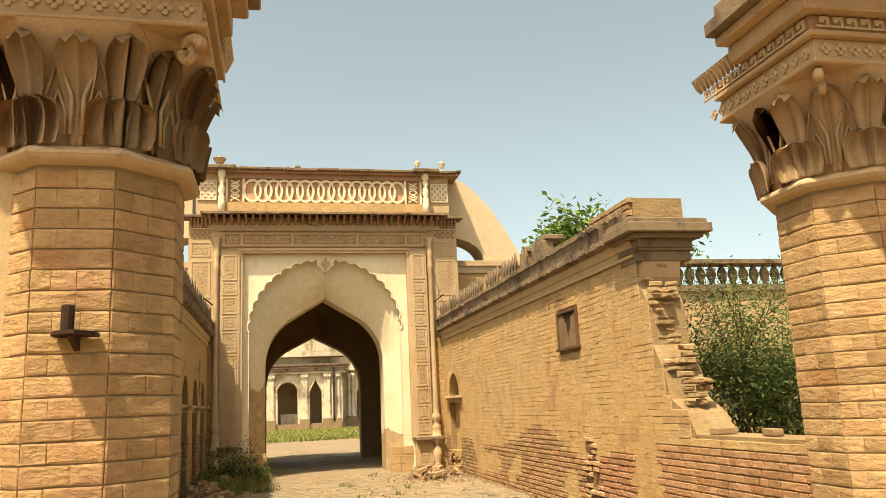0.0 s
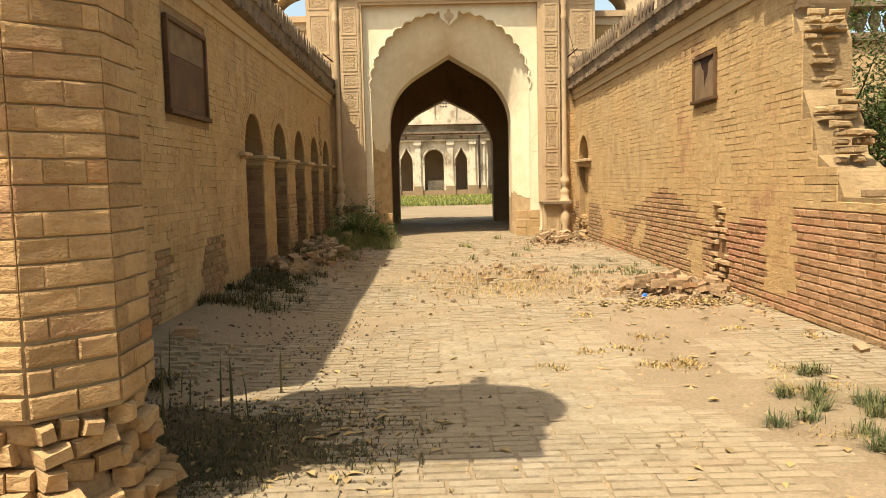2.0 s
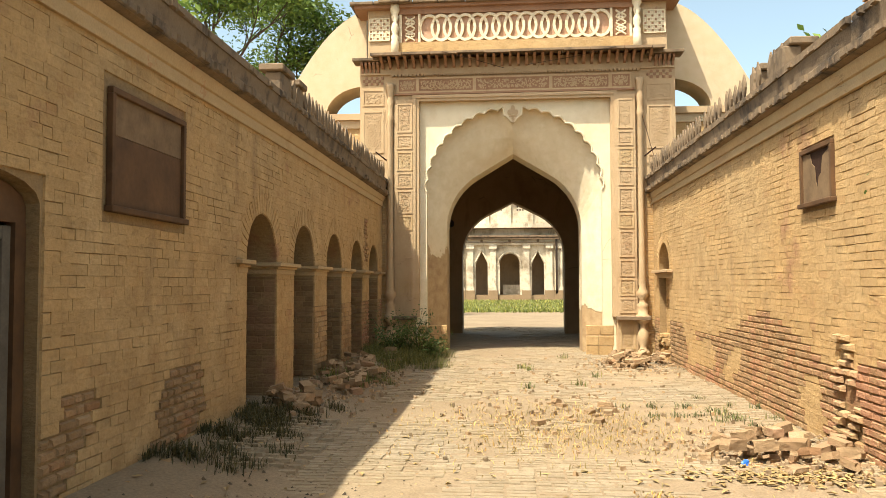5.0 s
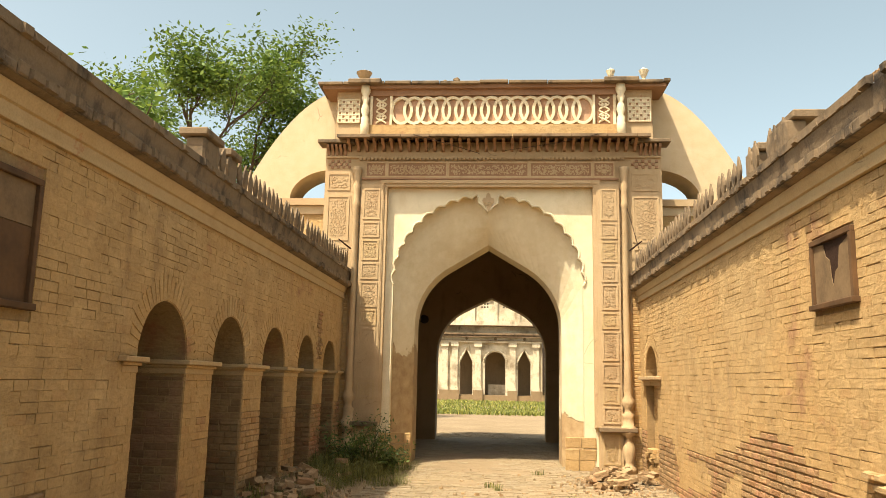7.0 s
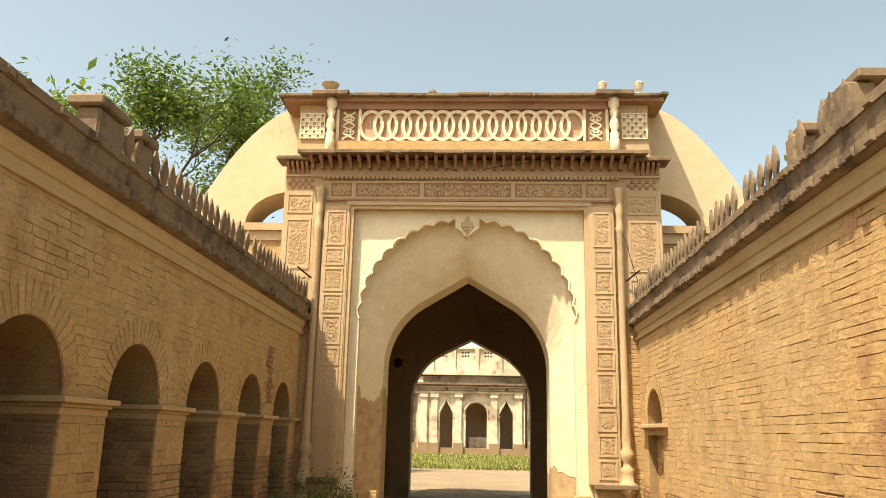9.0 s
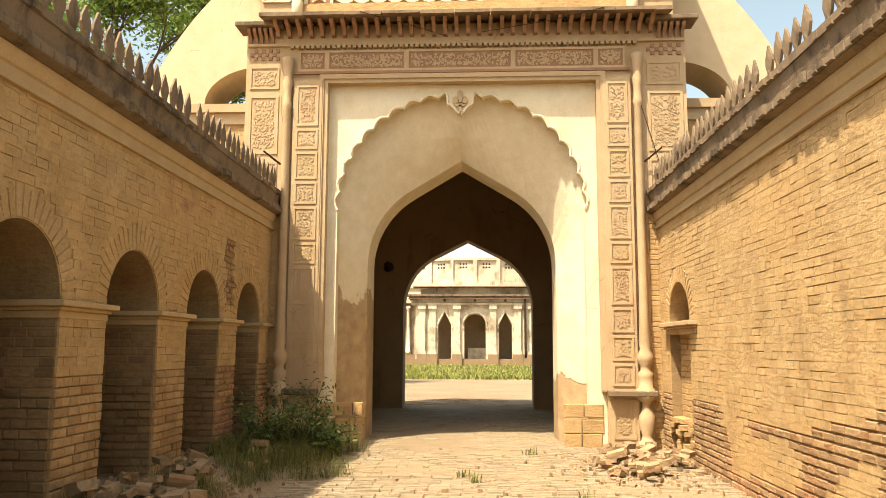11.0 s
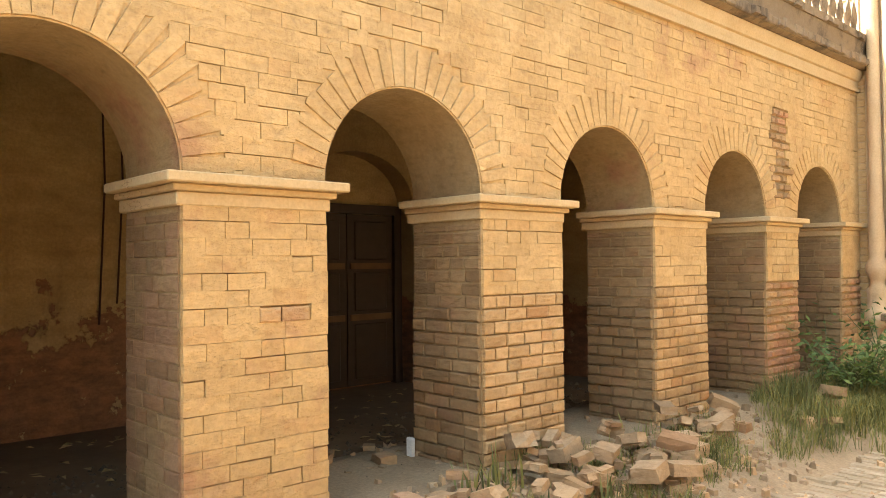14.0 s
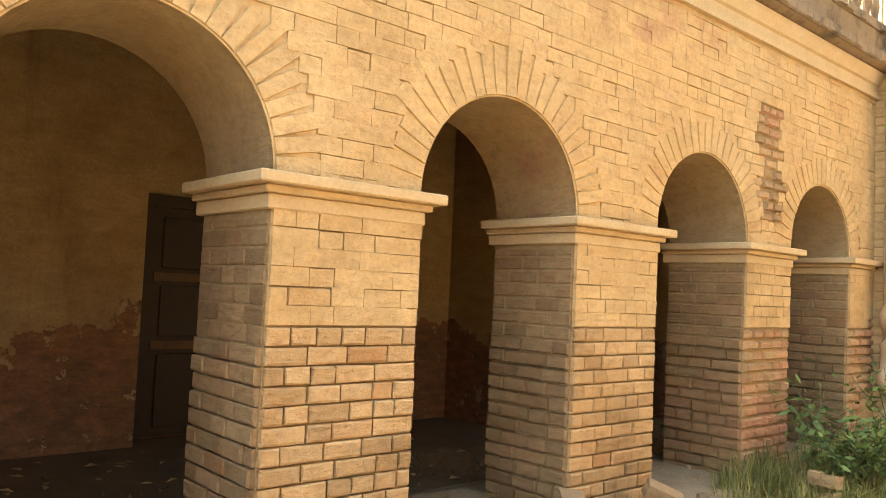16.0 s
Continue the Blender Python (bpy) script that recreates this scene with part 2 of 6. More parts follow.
M_OCHREPL = plaster("ochre_plaster", (0.46, 0.33, 0.175), (0.32, 0.19, 0.09), (0.40, 0.22, 0.11), 0.4)
M_SHOULDER = plaster("pale_sunlit_plaster", (0.56, 0.44, 0.28), (0.40, 0.28, 0.15), (0.44, 0.31, 0.18), 0.3)
M_STONE = plaster("carved_sandstone", (0.46, 0.33, 0.19), (0.30, 0.18, 0.09), (0.36, 0.21, 0.12), 0.45)
M_CAPITAL = plaster("capital_stone", (0.45, 0.30, 0.165), (0.22, 0.13, 0.065), (0.38, 0.24, 0.13), 0.55)
M_GREYSTONE = plaster("weathered_stone", (0.20, 0.14, 0.083), (0.03, 0.023, 0.017), (0.27, 0.185, 0.105), 0.95, 4.0)
M_BLACKSTONE = plaster("black_weathered_stone", (0.22, 0.15, 0.09), (0.04, 0.03, 0.022), (0.30, 0.20, 0.115), 0.85, 3.0)
M_REDSTONE = plaster("red_stone", (0.31, 0.175, 0.10), (0.18, 0.09, 0.05), (0.30, 0.15, 0.08), 0.5)
# ochre plaster of passage and ceiling, toned down so its colour carries indoor shade
M_DARKIN = plaster("shaded_inner_plaster", (0.30, 0.205, 0.11), (0.16, 0.10, 0.05), (0.26, 0.16, 0.085), 0.6)
M_WOOD = plain("dark_wood", (0.035, 0.02, 0.01), 0.6, 0.4)
M_BOARD = plain("weathered_board", (0.135, 0.068, 0.027), 0.75, 0.6, 3.0)
M_METALGREY = plain("grey_painted_metal", (0.13, 0.11, 0.08), 0.65, 0.4, 9.0, 0.1)
M_IRON = plain("rusted_iron", (0.06, 0.03, 0.018), 0.75, 0.4, 20.0, 0.5)
M_FAR = plaster("palace_plaster", (0.60, 0.52, 0.38), (0.20, 0.145, 0.085), (0.36, 0.27, 0.16), 0.85)
# darker copy of the palace plaster; paints the shade within its openings
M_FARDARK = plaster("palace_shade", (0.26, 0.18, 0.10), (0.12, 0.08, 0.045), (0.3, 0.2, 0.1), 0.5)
M_DIRT = plain("dirt_floor", (0.14, 0.09, 0.046), 0.97, 0.4, 3.0)
M_WHITE = plain("white_enamel", (0.7, 0.68, 0.62), 0.5)
M_PINK = plaster("pink_plaster", (0.50, 0.31, 0.20), (0.32, 0.18, 0.10), (0.42, 0.27, 0.17), 0.4)
M_PANE = plain("dusty_dark_pane", (0.022, 0.018, 0.010), 0.75, 0.4, 4.0)
M_CREAMBOARD = plain("faded_board", (0.22, 0.14, 0.07), 0.8, 0.5, 5.0)
M_FALLEN = masonry("fallen_brick", (0.33, 0.235, 0.14), (0.31, 0.17, 0.10), (0.20, 0.135, 0.08), 0.4, object_random=True)
M_CHIPS = plain("brick_chips", (0.33, 0.23, 0.135), 0.95, 0.4, 8.0, island=True)
M_GRIT = plain("dark_grit", (0.10, 0.075, 0.048), 0.95, 0.4, 8.0, island=True)
M_DRYLEAF = plain("dry_leaf", (0.36, 0.25, 0.11), 0.85, 0.3, 8.0, island=True)
M_BLUE = plain("blue_plastic", (0.03, 0.14, 0.5), 0.35, 0.1)
M_PAVE = masonry("paving_brick", (0.29, 0.24, 0.163), (0.27, 0.205, 0.13), (0.22, 0.165, 0.105), 0.2, differ=0.3)
M_PAVE_OB = masonry("single_paving_brick", (0.29, 0.24, 0.163), (0.27, 0.205, 0.13), (0.22, 0.165, 0.105), 0.2, object_random=True, differ=0.3)
M_BARK = plain("bark", (0.10, 0.07, 0.045), 0.95, 0.4, 10.0)
M_STEM = plain("green_stem", (0.09, 0.11, 0.04), 0.8, 0.3)


def foliage(name, base, island=True):
    n = Nodes(name)
    r = n.t.nodes.new("ShaderNodeNewGeometry").outputs["Random Per Island"]
    col = n.ramp(r, (0.0, tuple(c * 0.55 for c in base)), (0.5, base), (1.0, tuple(min(1, c * k) for c, k in zip(base, (1.9, 1.55, 1.3)))))
    col = n.mix(0.5, col, n.ramp(n.noise(1.2, 3), (0.3, (0.7, 0.75, 0.6)), (0.7, (1.2, 1.15, 1.0))), "MULTIPLY")
    n.done(col, 0.6)
    n.bsdf.inputs["Transmission Weight"].default_value = 0.0
    t = n.t.nodes.new("ShaderNodeBsdfTranslucent")
    n.link(col, t.inputs["Color"])
    m = n.t.nodes.new("ShaderNodeMixShader")
    m.inputs[0].default_value = 0.3
    n.link(n.bsdf.outputs[0], m.inputs[1])
    n.link(t.outputs[0], m.inputs[2])
    n.link(m.outputs[0], n.t.nodes["Material Output"].inputs["Surface"])
    return n.mat


M_WEED = foliage("dark_weed", (0.07, 0.068, 0.028))
M_TUFT = foliage("grey_green_tuft", (0.12, 0.135, 0.06))
M_GRASS = foliage("grass_green", (0.15, 0.16, 0.055))
M_FIELD = foliage("meadow", (0.19, 0.22, 0.06))
M_STRAW = foliage("straw", (0.36, 0.27, 0.11))
M_LEAF = foliage("tree_leaf", (0.10, 0.17, 0.035))
M_BUSH = foliage("bush_leaf", (0.085, 0.135, 0.038))


def fallen_plaster():
    """Cream plaster of the arch, fallen off in ragged areas at the foot of both jambs."""
    n = Nodes("arch_plaster")
    big, mid, fine = n.noise(0.8, 6, 0.6), n.noise(5, 6, 0.6), n.noise(60, 4)
    cream = n.mix(n.mask(mid, 0.3, 0.7), CREAM, tuple(c * k for c, k in zip(CREAM, (0.86, 0.82, 0.74))))
    cream = n.mix(n.maths("MULTIPLY", n.mask(big, 0.45, 0.7), 0.5), cream, (0.55, 0.42, 0.24))
    bare = n.mix(n.mask(mid, 0.3, 0.7), (0.46, 0.33, 0.175), (0.30, 0.19, 0.095))
    rag = n.maths("ADD", n.maths("MULTIPLY", n.noise(1.6, 5, 0.6), 1.4), -0.7)
    left = n.maths("MULTIPLY", n.mask(n.axis(0), 0.5, 0.45), n.mask(n.maths("ADD", n.axis(2), rag), 2.34, 2.30))
    right = n.mask(n.maths("ADD", n.axis(2), n.maths("MULTIPLY", rag, 0.5)), 1.0, 0.97)
    gone = n.maths("MAXIMUM", left, right)
    col = n.mix(gone, cream, bare)
    col = n.mix(0.3, col, n.ramp(fine, (0.28, (0.6, 0.58, 0.55)), (0.7, (1.15, 1.15, 1.15))), "MULTIPLY")
    h = n.maths("SUBTRACT", n.maths("ADD", mid, n.maths("MULTIPLY", fine, 0.3)), n.maths("MULTIPLY", gone, 1.2))
    return n.done(col, 0.88, h, 0.5, 0.016)


def inner_plaster():
    """Lumpy ochre plaster of the room, fallen off the foot of the wall so that dark red brick shows, with pale flakes left on it."""
    n = Nodes("peeling_inner_plaster")
    big, mid, fine = n.noise(0.8, 6, 0.6), n.noise(4, 6, 0.6, (1, 1, 2.6)), n.noise(55, 4)
    col = n.mix(n.mask(mid, 0.3, 0.7), (0.40, 0.275, 0.12), (0.28, 0.18, 0.075))
    col = n.mix(n.maths("MULTIPLY", n.mask(big, 0.48, 0.68), 0.6), col, (0.19, 0.11, 0.05))
    col = n.mix(n.maths("MULTIPLY", n.mask(n.noise(3.5, 6, 0.65, (1, 1, 0.2)), 0.56, 0.72), 0.6), col, (0.15, 0.085, 0.04))
    rag = n.maths("MULTIPLY", n.maths("ADD", n.noise(1.9, 8, 0.68), -0.5), 2.2)
    gone = n.mask(n.maths("ADD", n.axis(2), rag), 0.97, 0.94)
    brick = n.mix(n.mask(n.noise(7, 5, 0.6, (1, 1, 2.5)), 0.35, 0.65), (0.25, 0.115, 0.055), (0.13, 0.065, 0.034))
    flakes = n.mask(n.noise(5.5, 8, 0.7), 0.60, 0.62)
    brick = n.mix(n.maths("MULTIPLY", flakes, 0.85), brick, (0.36, 0.25, 0.12))
    col = n.mix(gone, col, brick)
    col = n.mix(0.4, col, n.ramp(fine, (0.28, (0.55, 0.52, 0.48)), (0.7, (1.15, 1.15, 1.15))), "MULTIPLY")
    h = n.maths("SUBTRACT", n.maths("ADD", mid, n.maths("MULTIPLY", fine, 0.25)), n.maths("MULTIPLY", gone, n.maths("SUBTRACT", 1.0, flakes)))
    return n.done(col, 0.9, h, 0.7, 0.02)


M_INNER = inner_plaster()
M_ARCH = fallen_plaster()

# ---- the setting: plan ----
XL, XR, GY = -1.65, 4.08, 19.2          # faces of the side walls, front of the gate
AXIS = 1.175                            # axis of the gate
ARCHES = [11.18, 12.94, 14.70, 16.48, 18.17]
AW, ASPRING = 0.525, 1.755                # half width and springing of the arcade's arches
CORN_Z = 3.15                           # underside of the side walls' cornices


# ---- ground ----
def ground_height(x, y):
    rise = 0.0
    if -2.6 < x < 0.2 and 5 < y < 19.4:
        rise = 0.20 * max(0.0, min(1.0, (-0.55 - x) / 0.9)) * min(1.0, (y - 5) / 1.5)
    n = noise.noise(Vector((x * 0.6, y * 0.6, 0))) * 0.018 + noise.noise(Vector((x * 2.3, y * 2.3, 3))) * 0.007
    return rise + n


def build_ground():
    xs = [-900, -200, -60, -20, -8, -4] + [-3 + 0.1 * i for i in range(81)] + [6, 10, 20, 60, 200, 900]
    ys = [-900, -200, -50, -10, -4] + [-2 + 0.12 * i for i in range(266)] + [32, 36, 42, 50, 60, 75, 120, 250, 900]
    bm = bmesh.new()
    bm_loft(bm, [[(x, y, ground_height(x, y) if -3.1 < x < 5.1 and -3 < y < 30 else 0.0) for x in xs] for y in ys])
    n = Nodes("dusty_ground")
    a, b, c = n.noise(0.5, 6, 0.6), n.noise(4, 6, 0.65), n.noise(45, 5, 0.7)
    col = n.mix(n.mask(a, 0.35, 0.65), (0.275, 0.207, 0.126), (0.22, 0.158, 0.093))
    col = n.mix(n.maths("MULTIPLY", n.mask(b, 0.5, 0.75), 0.7), col, (0.19, 0.13, 0.072))
    col = n.mix(0.5, col, n.ramp(c, (0.3, (0.4, 0.38, 0.35)), (0.68, (1.25, 1.22, 1.15))), "MULTIPLY")
    mat = n.done(col, 0.97, n.maths("ADD", b, n.maths("MULTIPLY", c, 0.6)), 0.6, 0.02)
    ob = part("ground", bm, mat, smooth=True)
    return tagged(ob, "dusty beige earth ground with worn brick paving", "ground", kind="structure")


ground = build_ground()


# ---- wall of the arcade ----
def arcade_outline(y0, y1, z0, z1, door=None):
    """Outline in y and z of a wall with arched openings that reach the ground."""
    line = [(y0, z0)]
    if door:
        a, b, sp, top = door
        mid, half = (a + b) / 2, (b - a) / 2
        line += [(a, z0)] + [(mid + half * math.cos(math.pi * (1 - i / 8)), sp + (top - sp) * math.sin(math.pi * i / 8)) for i in range(9)] + [(b, z0)]
    for c in ARCHES:
        line += [(c - AW, z0)] + whole(round_line(AW, ASPRING), c) + [(c + AW, z0)]
    return line + [(y1, z0), (y1, z1), (y0, z1)]


DOOR = (6.06, 7.1, 1.98, 2.14)
WALL_T = 0.58
wall_left = thing("wall_left", "ochre limewashed brick wall with an arcade of round arches", "wall", kind="structure")
bm = bmesh.new()
bm_prism(bm, arcade_outline(4.6, GY, -0.1, CORN_Z + 0.25, DOOR), "x", XL, XL - WALL_T)
part("wall_core", bm, M_WALLCORE, wall_left)

# cornice: stepped mouldings with a weathered stone edge
def cornice(parent, x, s, y0, y1):
    """Mouldings along y on the face x; s is the side to which they stand out."""
    low = [(0.02, 0.0), (0.045, 0.0), (0.05, 0.035), (0.03, 0.045), (0.03, 0.11), (0.05, 0.12), (0.075, 0.19), (0.08, 0.22), (-0.2, 0.22), (-0.2, 0.0)]
    high = [(-0.2, 0.223), (0.10, 0.223), (0.15, 0.24), (0.158, 0.335), (0.11, 0.345), (0.12, 0.42), (0.135, 0.50), (-0.2, 0.50)]
    for prof, mat, y in ((low, M_OCHREPL, 0.0), (high, M_GREYSTONE, 0.0)):
        bm = bmesh.new()
        bm_prism(bm, [(x + s * d, CORN_Z + h) for d, h in prof], "y", y0, y1)
        part("cornice", bm, mat, parent)


cornice(wall_left, XL, 1, 4.6, GY)
wall_right = thing("wall_right", "sunlit limewashed brick wall with a cornice and a broken end", "wall", kind="structure")
bm = bmesh.new()
BLIND = ARCHES[-1]                      # blocked arch opposite the arcade's last one
niche = [(BLIND - AW, -0.1)] + whole(round_line(AW, ASPRING), BLIND) + [(BLIND + AW, -0.1)]
bm_prism(bm, [(4.2, -0.1)] + niche + [(GY, -0.1), (GY, CORN_Z + 0.3), (8.22, CORN_Z + 0.3), (8.2, 2.85), (8.02, 2.55), (8.00, 2.1), (7.8, 1.8), (7.7, 1.5), (7.4, 1.35), (7.25, 1.14), (4.2, 1.14)], "x", XR, XR + 0.45)
part("wall_core", bm, M_WALLCORE, wall_right)
cornice(wall_right, XR, -1, 8.2, GY)

# ---- room behind the arcade ----
room = thing("wall_veranda", "peeling ochre plaster walls of the arcade's room", "wall", kind="structure")
BX, ROOF = -4.5, 3.1
RY0, RY1 = 14.05, 15.4
def back_line():
    half = [((RY1 - RY0) / 2 * math.cos(math.pi / 2 * i / 8), 1.95 + 0.5 * math.sin(math.pi / 2 * i / 8)) for i in range(9)]
    return [(9.4, 0.1), (RY0, 0.1)] + whole(half, (RY0 + RY1) / 2) + [(RY1, 0.1), (GY, 0.1), (GY, ROOF), (9.4, ROOF)]


bm = bmesh.new()
bm_prism(bm, back_line(), "x", BX, BX - 0.25)
part("back_wall", bm, M_INNER, room)
boxpart("recess_back", M_INNER, room, BX - 0.5, BX - 0.25, RY0 - 0.1, RY1 + 0.1, 0.1, ROOF)
boxpart("end_wall", M_INNER, room, BX, XL - WALL_T, GY - 0.35, GY, 0.1, ROOF)
boxpart("cross_wall", M_INNER, room, BX, XL - WALL_T - 0.9, 16.9, 17.2, 0.1, ROOF)
boxpart("near_wall", M_INNER, room, BX, XL - WALL_T, 9.4, 9.7, 0.1, ROOF)
tagged(boxpart("ceiling", M_DARKIN, None, BX - 0.5, XL - 0.1, 4.6, GY, ROOF, ROOF + 0.3), "flat plaster ceiling of the arcade's room, toned dark for shade", "ceiling", kind="structure")
tagged(boxpart("floor", M_DIRT, None, BX - 0.3, XL - 0.1, 9.4, GY, 0.0, 0.18), "dirty earth floor of the arcade's room", "floor", kind="structure")
boxpart("backing", M_DARKIN, room, -3.0, XL - WALL_T, 4.6, 9.4, 0.0, ROOF)

# ---- gate ----
gate = thing("wall_gate", "tall arched gatehouse of ochre plaster and carved sandstone", "gatehouse", kind="structure")
GX0, GX1, GTOP = -2.12, 4.56, 6.35
PX0, PX1, PTOP = -0.92, 3.30, 5.50
# frame of the front
bm = bmesh.new()
bm_prism(bm, [(GX0, -0.1), (PX0, -0.1), (PX0, PTOP), (PX1, PTOP), (PX1, -0.1), (GX1, -0.1), (GX1, GTOP), (GX0, GTOP)], "y", GY, GY + 0.6)
part("front_frame", bm, M_STONE, gate)
# panel with the cusped arch
CW, CSPRING, CRISE = 1.92, 3.48, 1.42
half = arch_line(CW, CSPRING, CRISE, 0.95, 10)
def cusped(half, count=11, depth=0.06):
    pts = [Vector((d, z)) for d, z in half]
    lens = [0.0]
    for a, b in zip(pts, pts[1:]):
        lens.append(lens[-1] + (b - a).length)
    out, steps = [], count * 5
    for i in range(steps + 1):
        s = lens[-1] * i / steps
        k = max(j for j in range(len(pts) - 1) if lens[j] <= s + 1e-9)
        f = (s - lens[k]) / (lens[k + 1] - lens[k])
        p, way = pts[k].lerp(pts[k + 1], f), (pts[k + 1] - pts[k]).normalized()
        off = depth * (1 - abs(math.sin(math.pi * count * i / steps)))
        q = p + Vector((-way.y, way.x)) * off
        out.append((max(0.0, q.x), q.y))
    out[-2:] = [(0.02, half[-1][1] + 0.06), (0.0, half[-1][1] + 0.13)]
    return out


cusps = whole(cusped(half), AXIS)
bm = bmesh.new()
bm_prism(bm, [(PX0, -0.1), (AXIS - CW + 0.06, -0.1)] + cusps + [(AXIS + CW - 0.06, -0.1), (PX1, -0.1), (PX1, PTOP), (PX0, PTOP)], "y", GY + 0.13, GY + 0.32)
part("cusped_panel", bm, M_CREAM, gate, "cream plaster panel with a scalloped arch")
# splay between the cusped and the pointed arch
AWID, ASPR, ARISE = 1.49, 2.72, 1.68
IY = GY + 0.85
inner = arch_line(AWID, ASPR, ARISE, 0.93, 10)
outer = arch_line(CW + 0.12, CSPRING, CRISE + 0.10, 0.95, 10)
def down(half, z0):
    return [(half[0][0], z0), (half[0][0], z0 + 0.9)] + half
a, b = whole(down(outer, -0.1), AXIS), whole(down(inner, -0.1), AXIS)
lines = []
for k in range(5):
    s = k / 4
    e = math.sin(s * math.pi / 2)
    lines.append([(p[0] + (q[0] - p[0]) * s, GY + 0.27 + (IY - GY - 0.27) * (1 - math.cos(s * math.pi / 2)) * 0.55 + (IY - GY - 0.27) * 0.45 * s, p[1] + (q[1] - p[1]) * s) for p, q in zip(a, b)])
bm = bmesh.new()
bm_loft(bm, lines)
lines2 = [[(x, IY, z) for x, z in b], [(x, IY + 0.75, z) for x, z in b]]
bm_loft(bm, lines2)
part("arch_splay", bm, M_ARCH, gate, "smooth cream plaster splay of the arch")
# walls of the passage
FY = GY + 7.0
def pierced(half, x0, x1, z1, y0, y1, mat, name):
    bm = bmesh.new()
    bm_prism(bm, [(x0, -0.1)] + [(AXIS - half[0][0], -0.1)] + whole(half, AXIS) + [(AXIS + half[0][0], -0.1), (x1, -0.1), (x1, z1), (x0, z1)], "y", y0, y1)
    return part(name, bm, mat, gate)


pierced([(d + 0.02, z + 0.02) for d, z in inner], GX0, GX1, GTOP, IY + 0.02, IY + 0.72, M_CREAM, "inner_wall")
far = arch_line(1.53, 2.35, 1.62, 0.9, 10)
# the passage's plaster holds part of its shade in the base colour
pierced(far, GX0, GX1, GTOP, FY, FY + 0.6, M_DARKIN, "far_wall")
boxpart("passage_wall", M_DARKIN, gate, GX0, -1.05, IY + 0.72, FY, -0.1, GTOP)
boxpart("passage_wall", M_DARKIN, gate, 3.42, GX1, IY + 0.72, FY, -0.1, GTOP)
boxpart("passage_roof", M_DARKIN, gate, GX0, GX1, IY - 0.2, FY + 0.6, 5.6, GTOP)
boxpart("roof_parapet", M_OCHREPL, gate, GX0, GX1, FY + 0.1, FY + 0.6, GTOP, 7.4)

# ---- curved shoulders behind the front ----
def shoulder(sgn, x_in):
    """A curved gable with a half-moon opening beside the front; x runs outward from x_in."""
    y0, y1 = GY + 0.75, GY + 1.6
    run = 2.05
    curve = [(2.08 * i / 16, 7.72 - 2.47 * (0.86 * (i / 16) ** 1.9 + 0.14 * (i / 16))) for i in range(17)] + [(run + 0.5, 5.20)]
    bm = bmesh.new()
    top = [(x_in + sgn * d, z) for d, z in curve]
    hole = [(0.92 * math.cos(math.pi / 2 * i / 10), 5.36 + 0.62 * math.sin(math.pi / 2 * i / 10)) for i in range(11)]
    bm_prism(bm, top + [(x_in + sgn * (run + 0.5), 5.02), (x_in, 5.02), (x_in, 5.36)] + [(x_in + sgn * d, z) for d, z in hole] + [(x_in, 5.98)], "y", y0, y1)
    ob = part("shoulder", bm, M_SHOULDER, gate, "curved plastered shoulder with a half-moon opening")
    boxpart("ledge", M_STONE, gate, *sorted((x_in, x_in + sgn * 2.3)), y0 - 0.08, y0 + 0.3, 5.2, 5.34)
    boxpart("shoulder_base", M_WALL, gate, *sorted((x_in, x_in + sgn * 2.6)), y0 + 0.04, y1, 2.5, 5.02)


shoulder(-1, GX0)
shoulder(1, GX1)


# ---- bricks ----
class Bricks:
    """Bricks laid on a face; the joined ones are gathered here."""

    def __init__(self):
        self.v, self.f = [], []

    def add(self, o, u, v, n, w, h, d, r=0.006, lean=0.0):
        """A brick whose back lower corner is o, w along u, h along v, standing d off the face along n, with eroded edges."""
        k = len(self.v)
        j = [rng.uniform(-0.25, 0.25) * r for _ in range(8)]
        for a, b, e in ((0, 0, 0), (w, 0, 0), (w, h, 0), (0, h, 0)):
            self.v.append(o + u * a + v * b)
        for i, (a, b) in enumerate(((r, r), (w - r, r), (w - r, h - r), (r, h - r))):
            self.v.append(o + u * (a + j[i]) + v * (b + j[i + 4]) + n * (d + j[i] * 0.6 + rng.uniform(-lean, lean)))
        self.f += [(k + 4, k + 5, k + 6, k + 7)] + [(k + i, k + (i + 1) % 4, k + 4 + (i + 1) % 4, k + 4 + i) for i in range(4)]

    def put(self, name, mat, parent, label=""):
        me = bpy.data.meshes.new("mesh")
        me.from_pydata([tuple(p) for p in self.v], [], self.f)
        me.materials.append(mat)
        ob = new(name, me)
        ob.parent = parent
        return tagged(ob, label, kind="stuff")


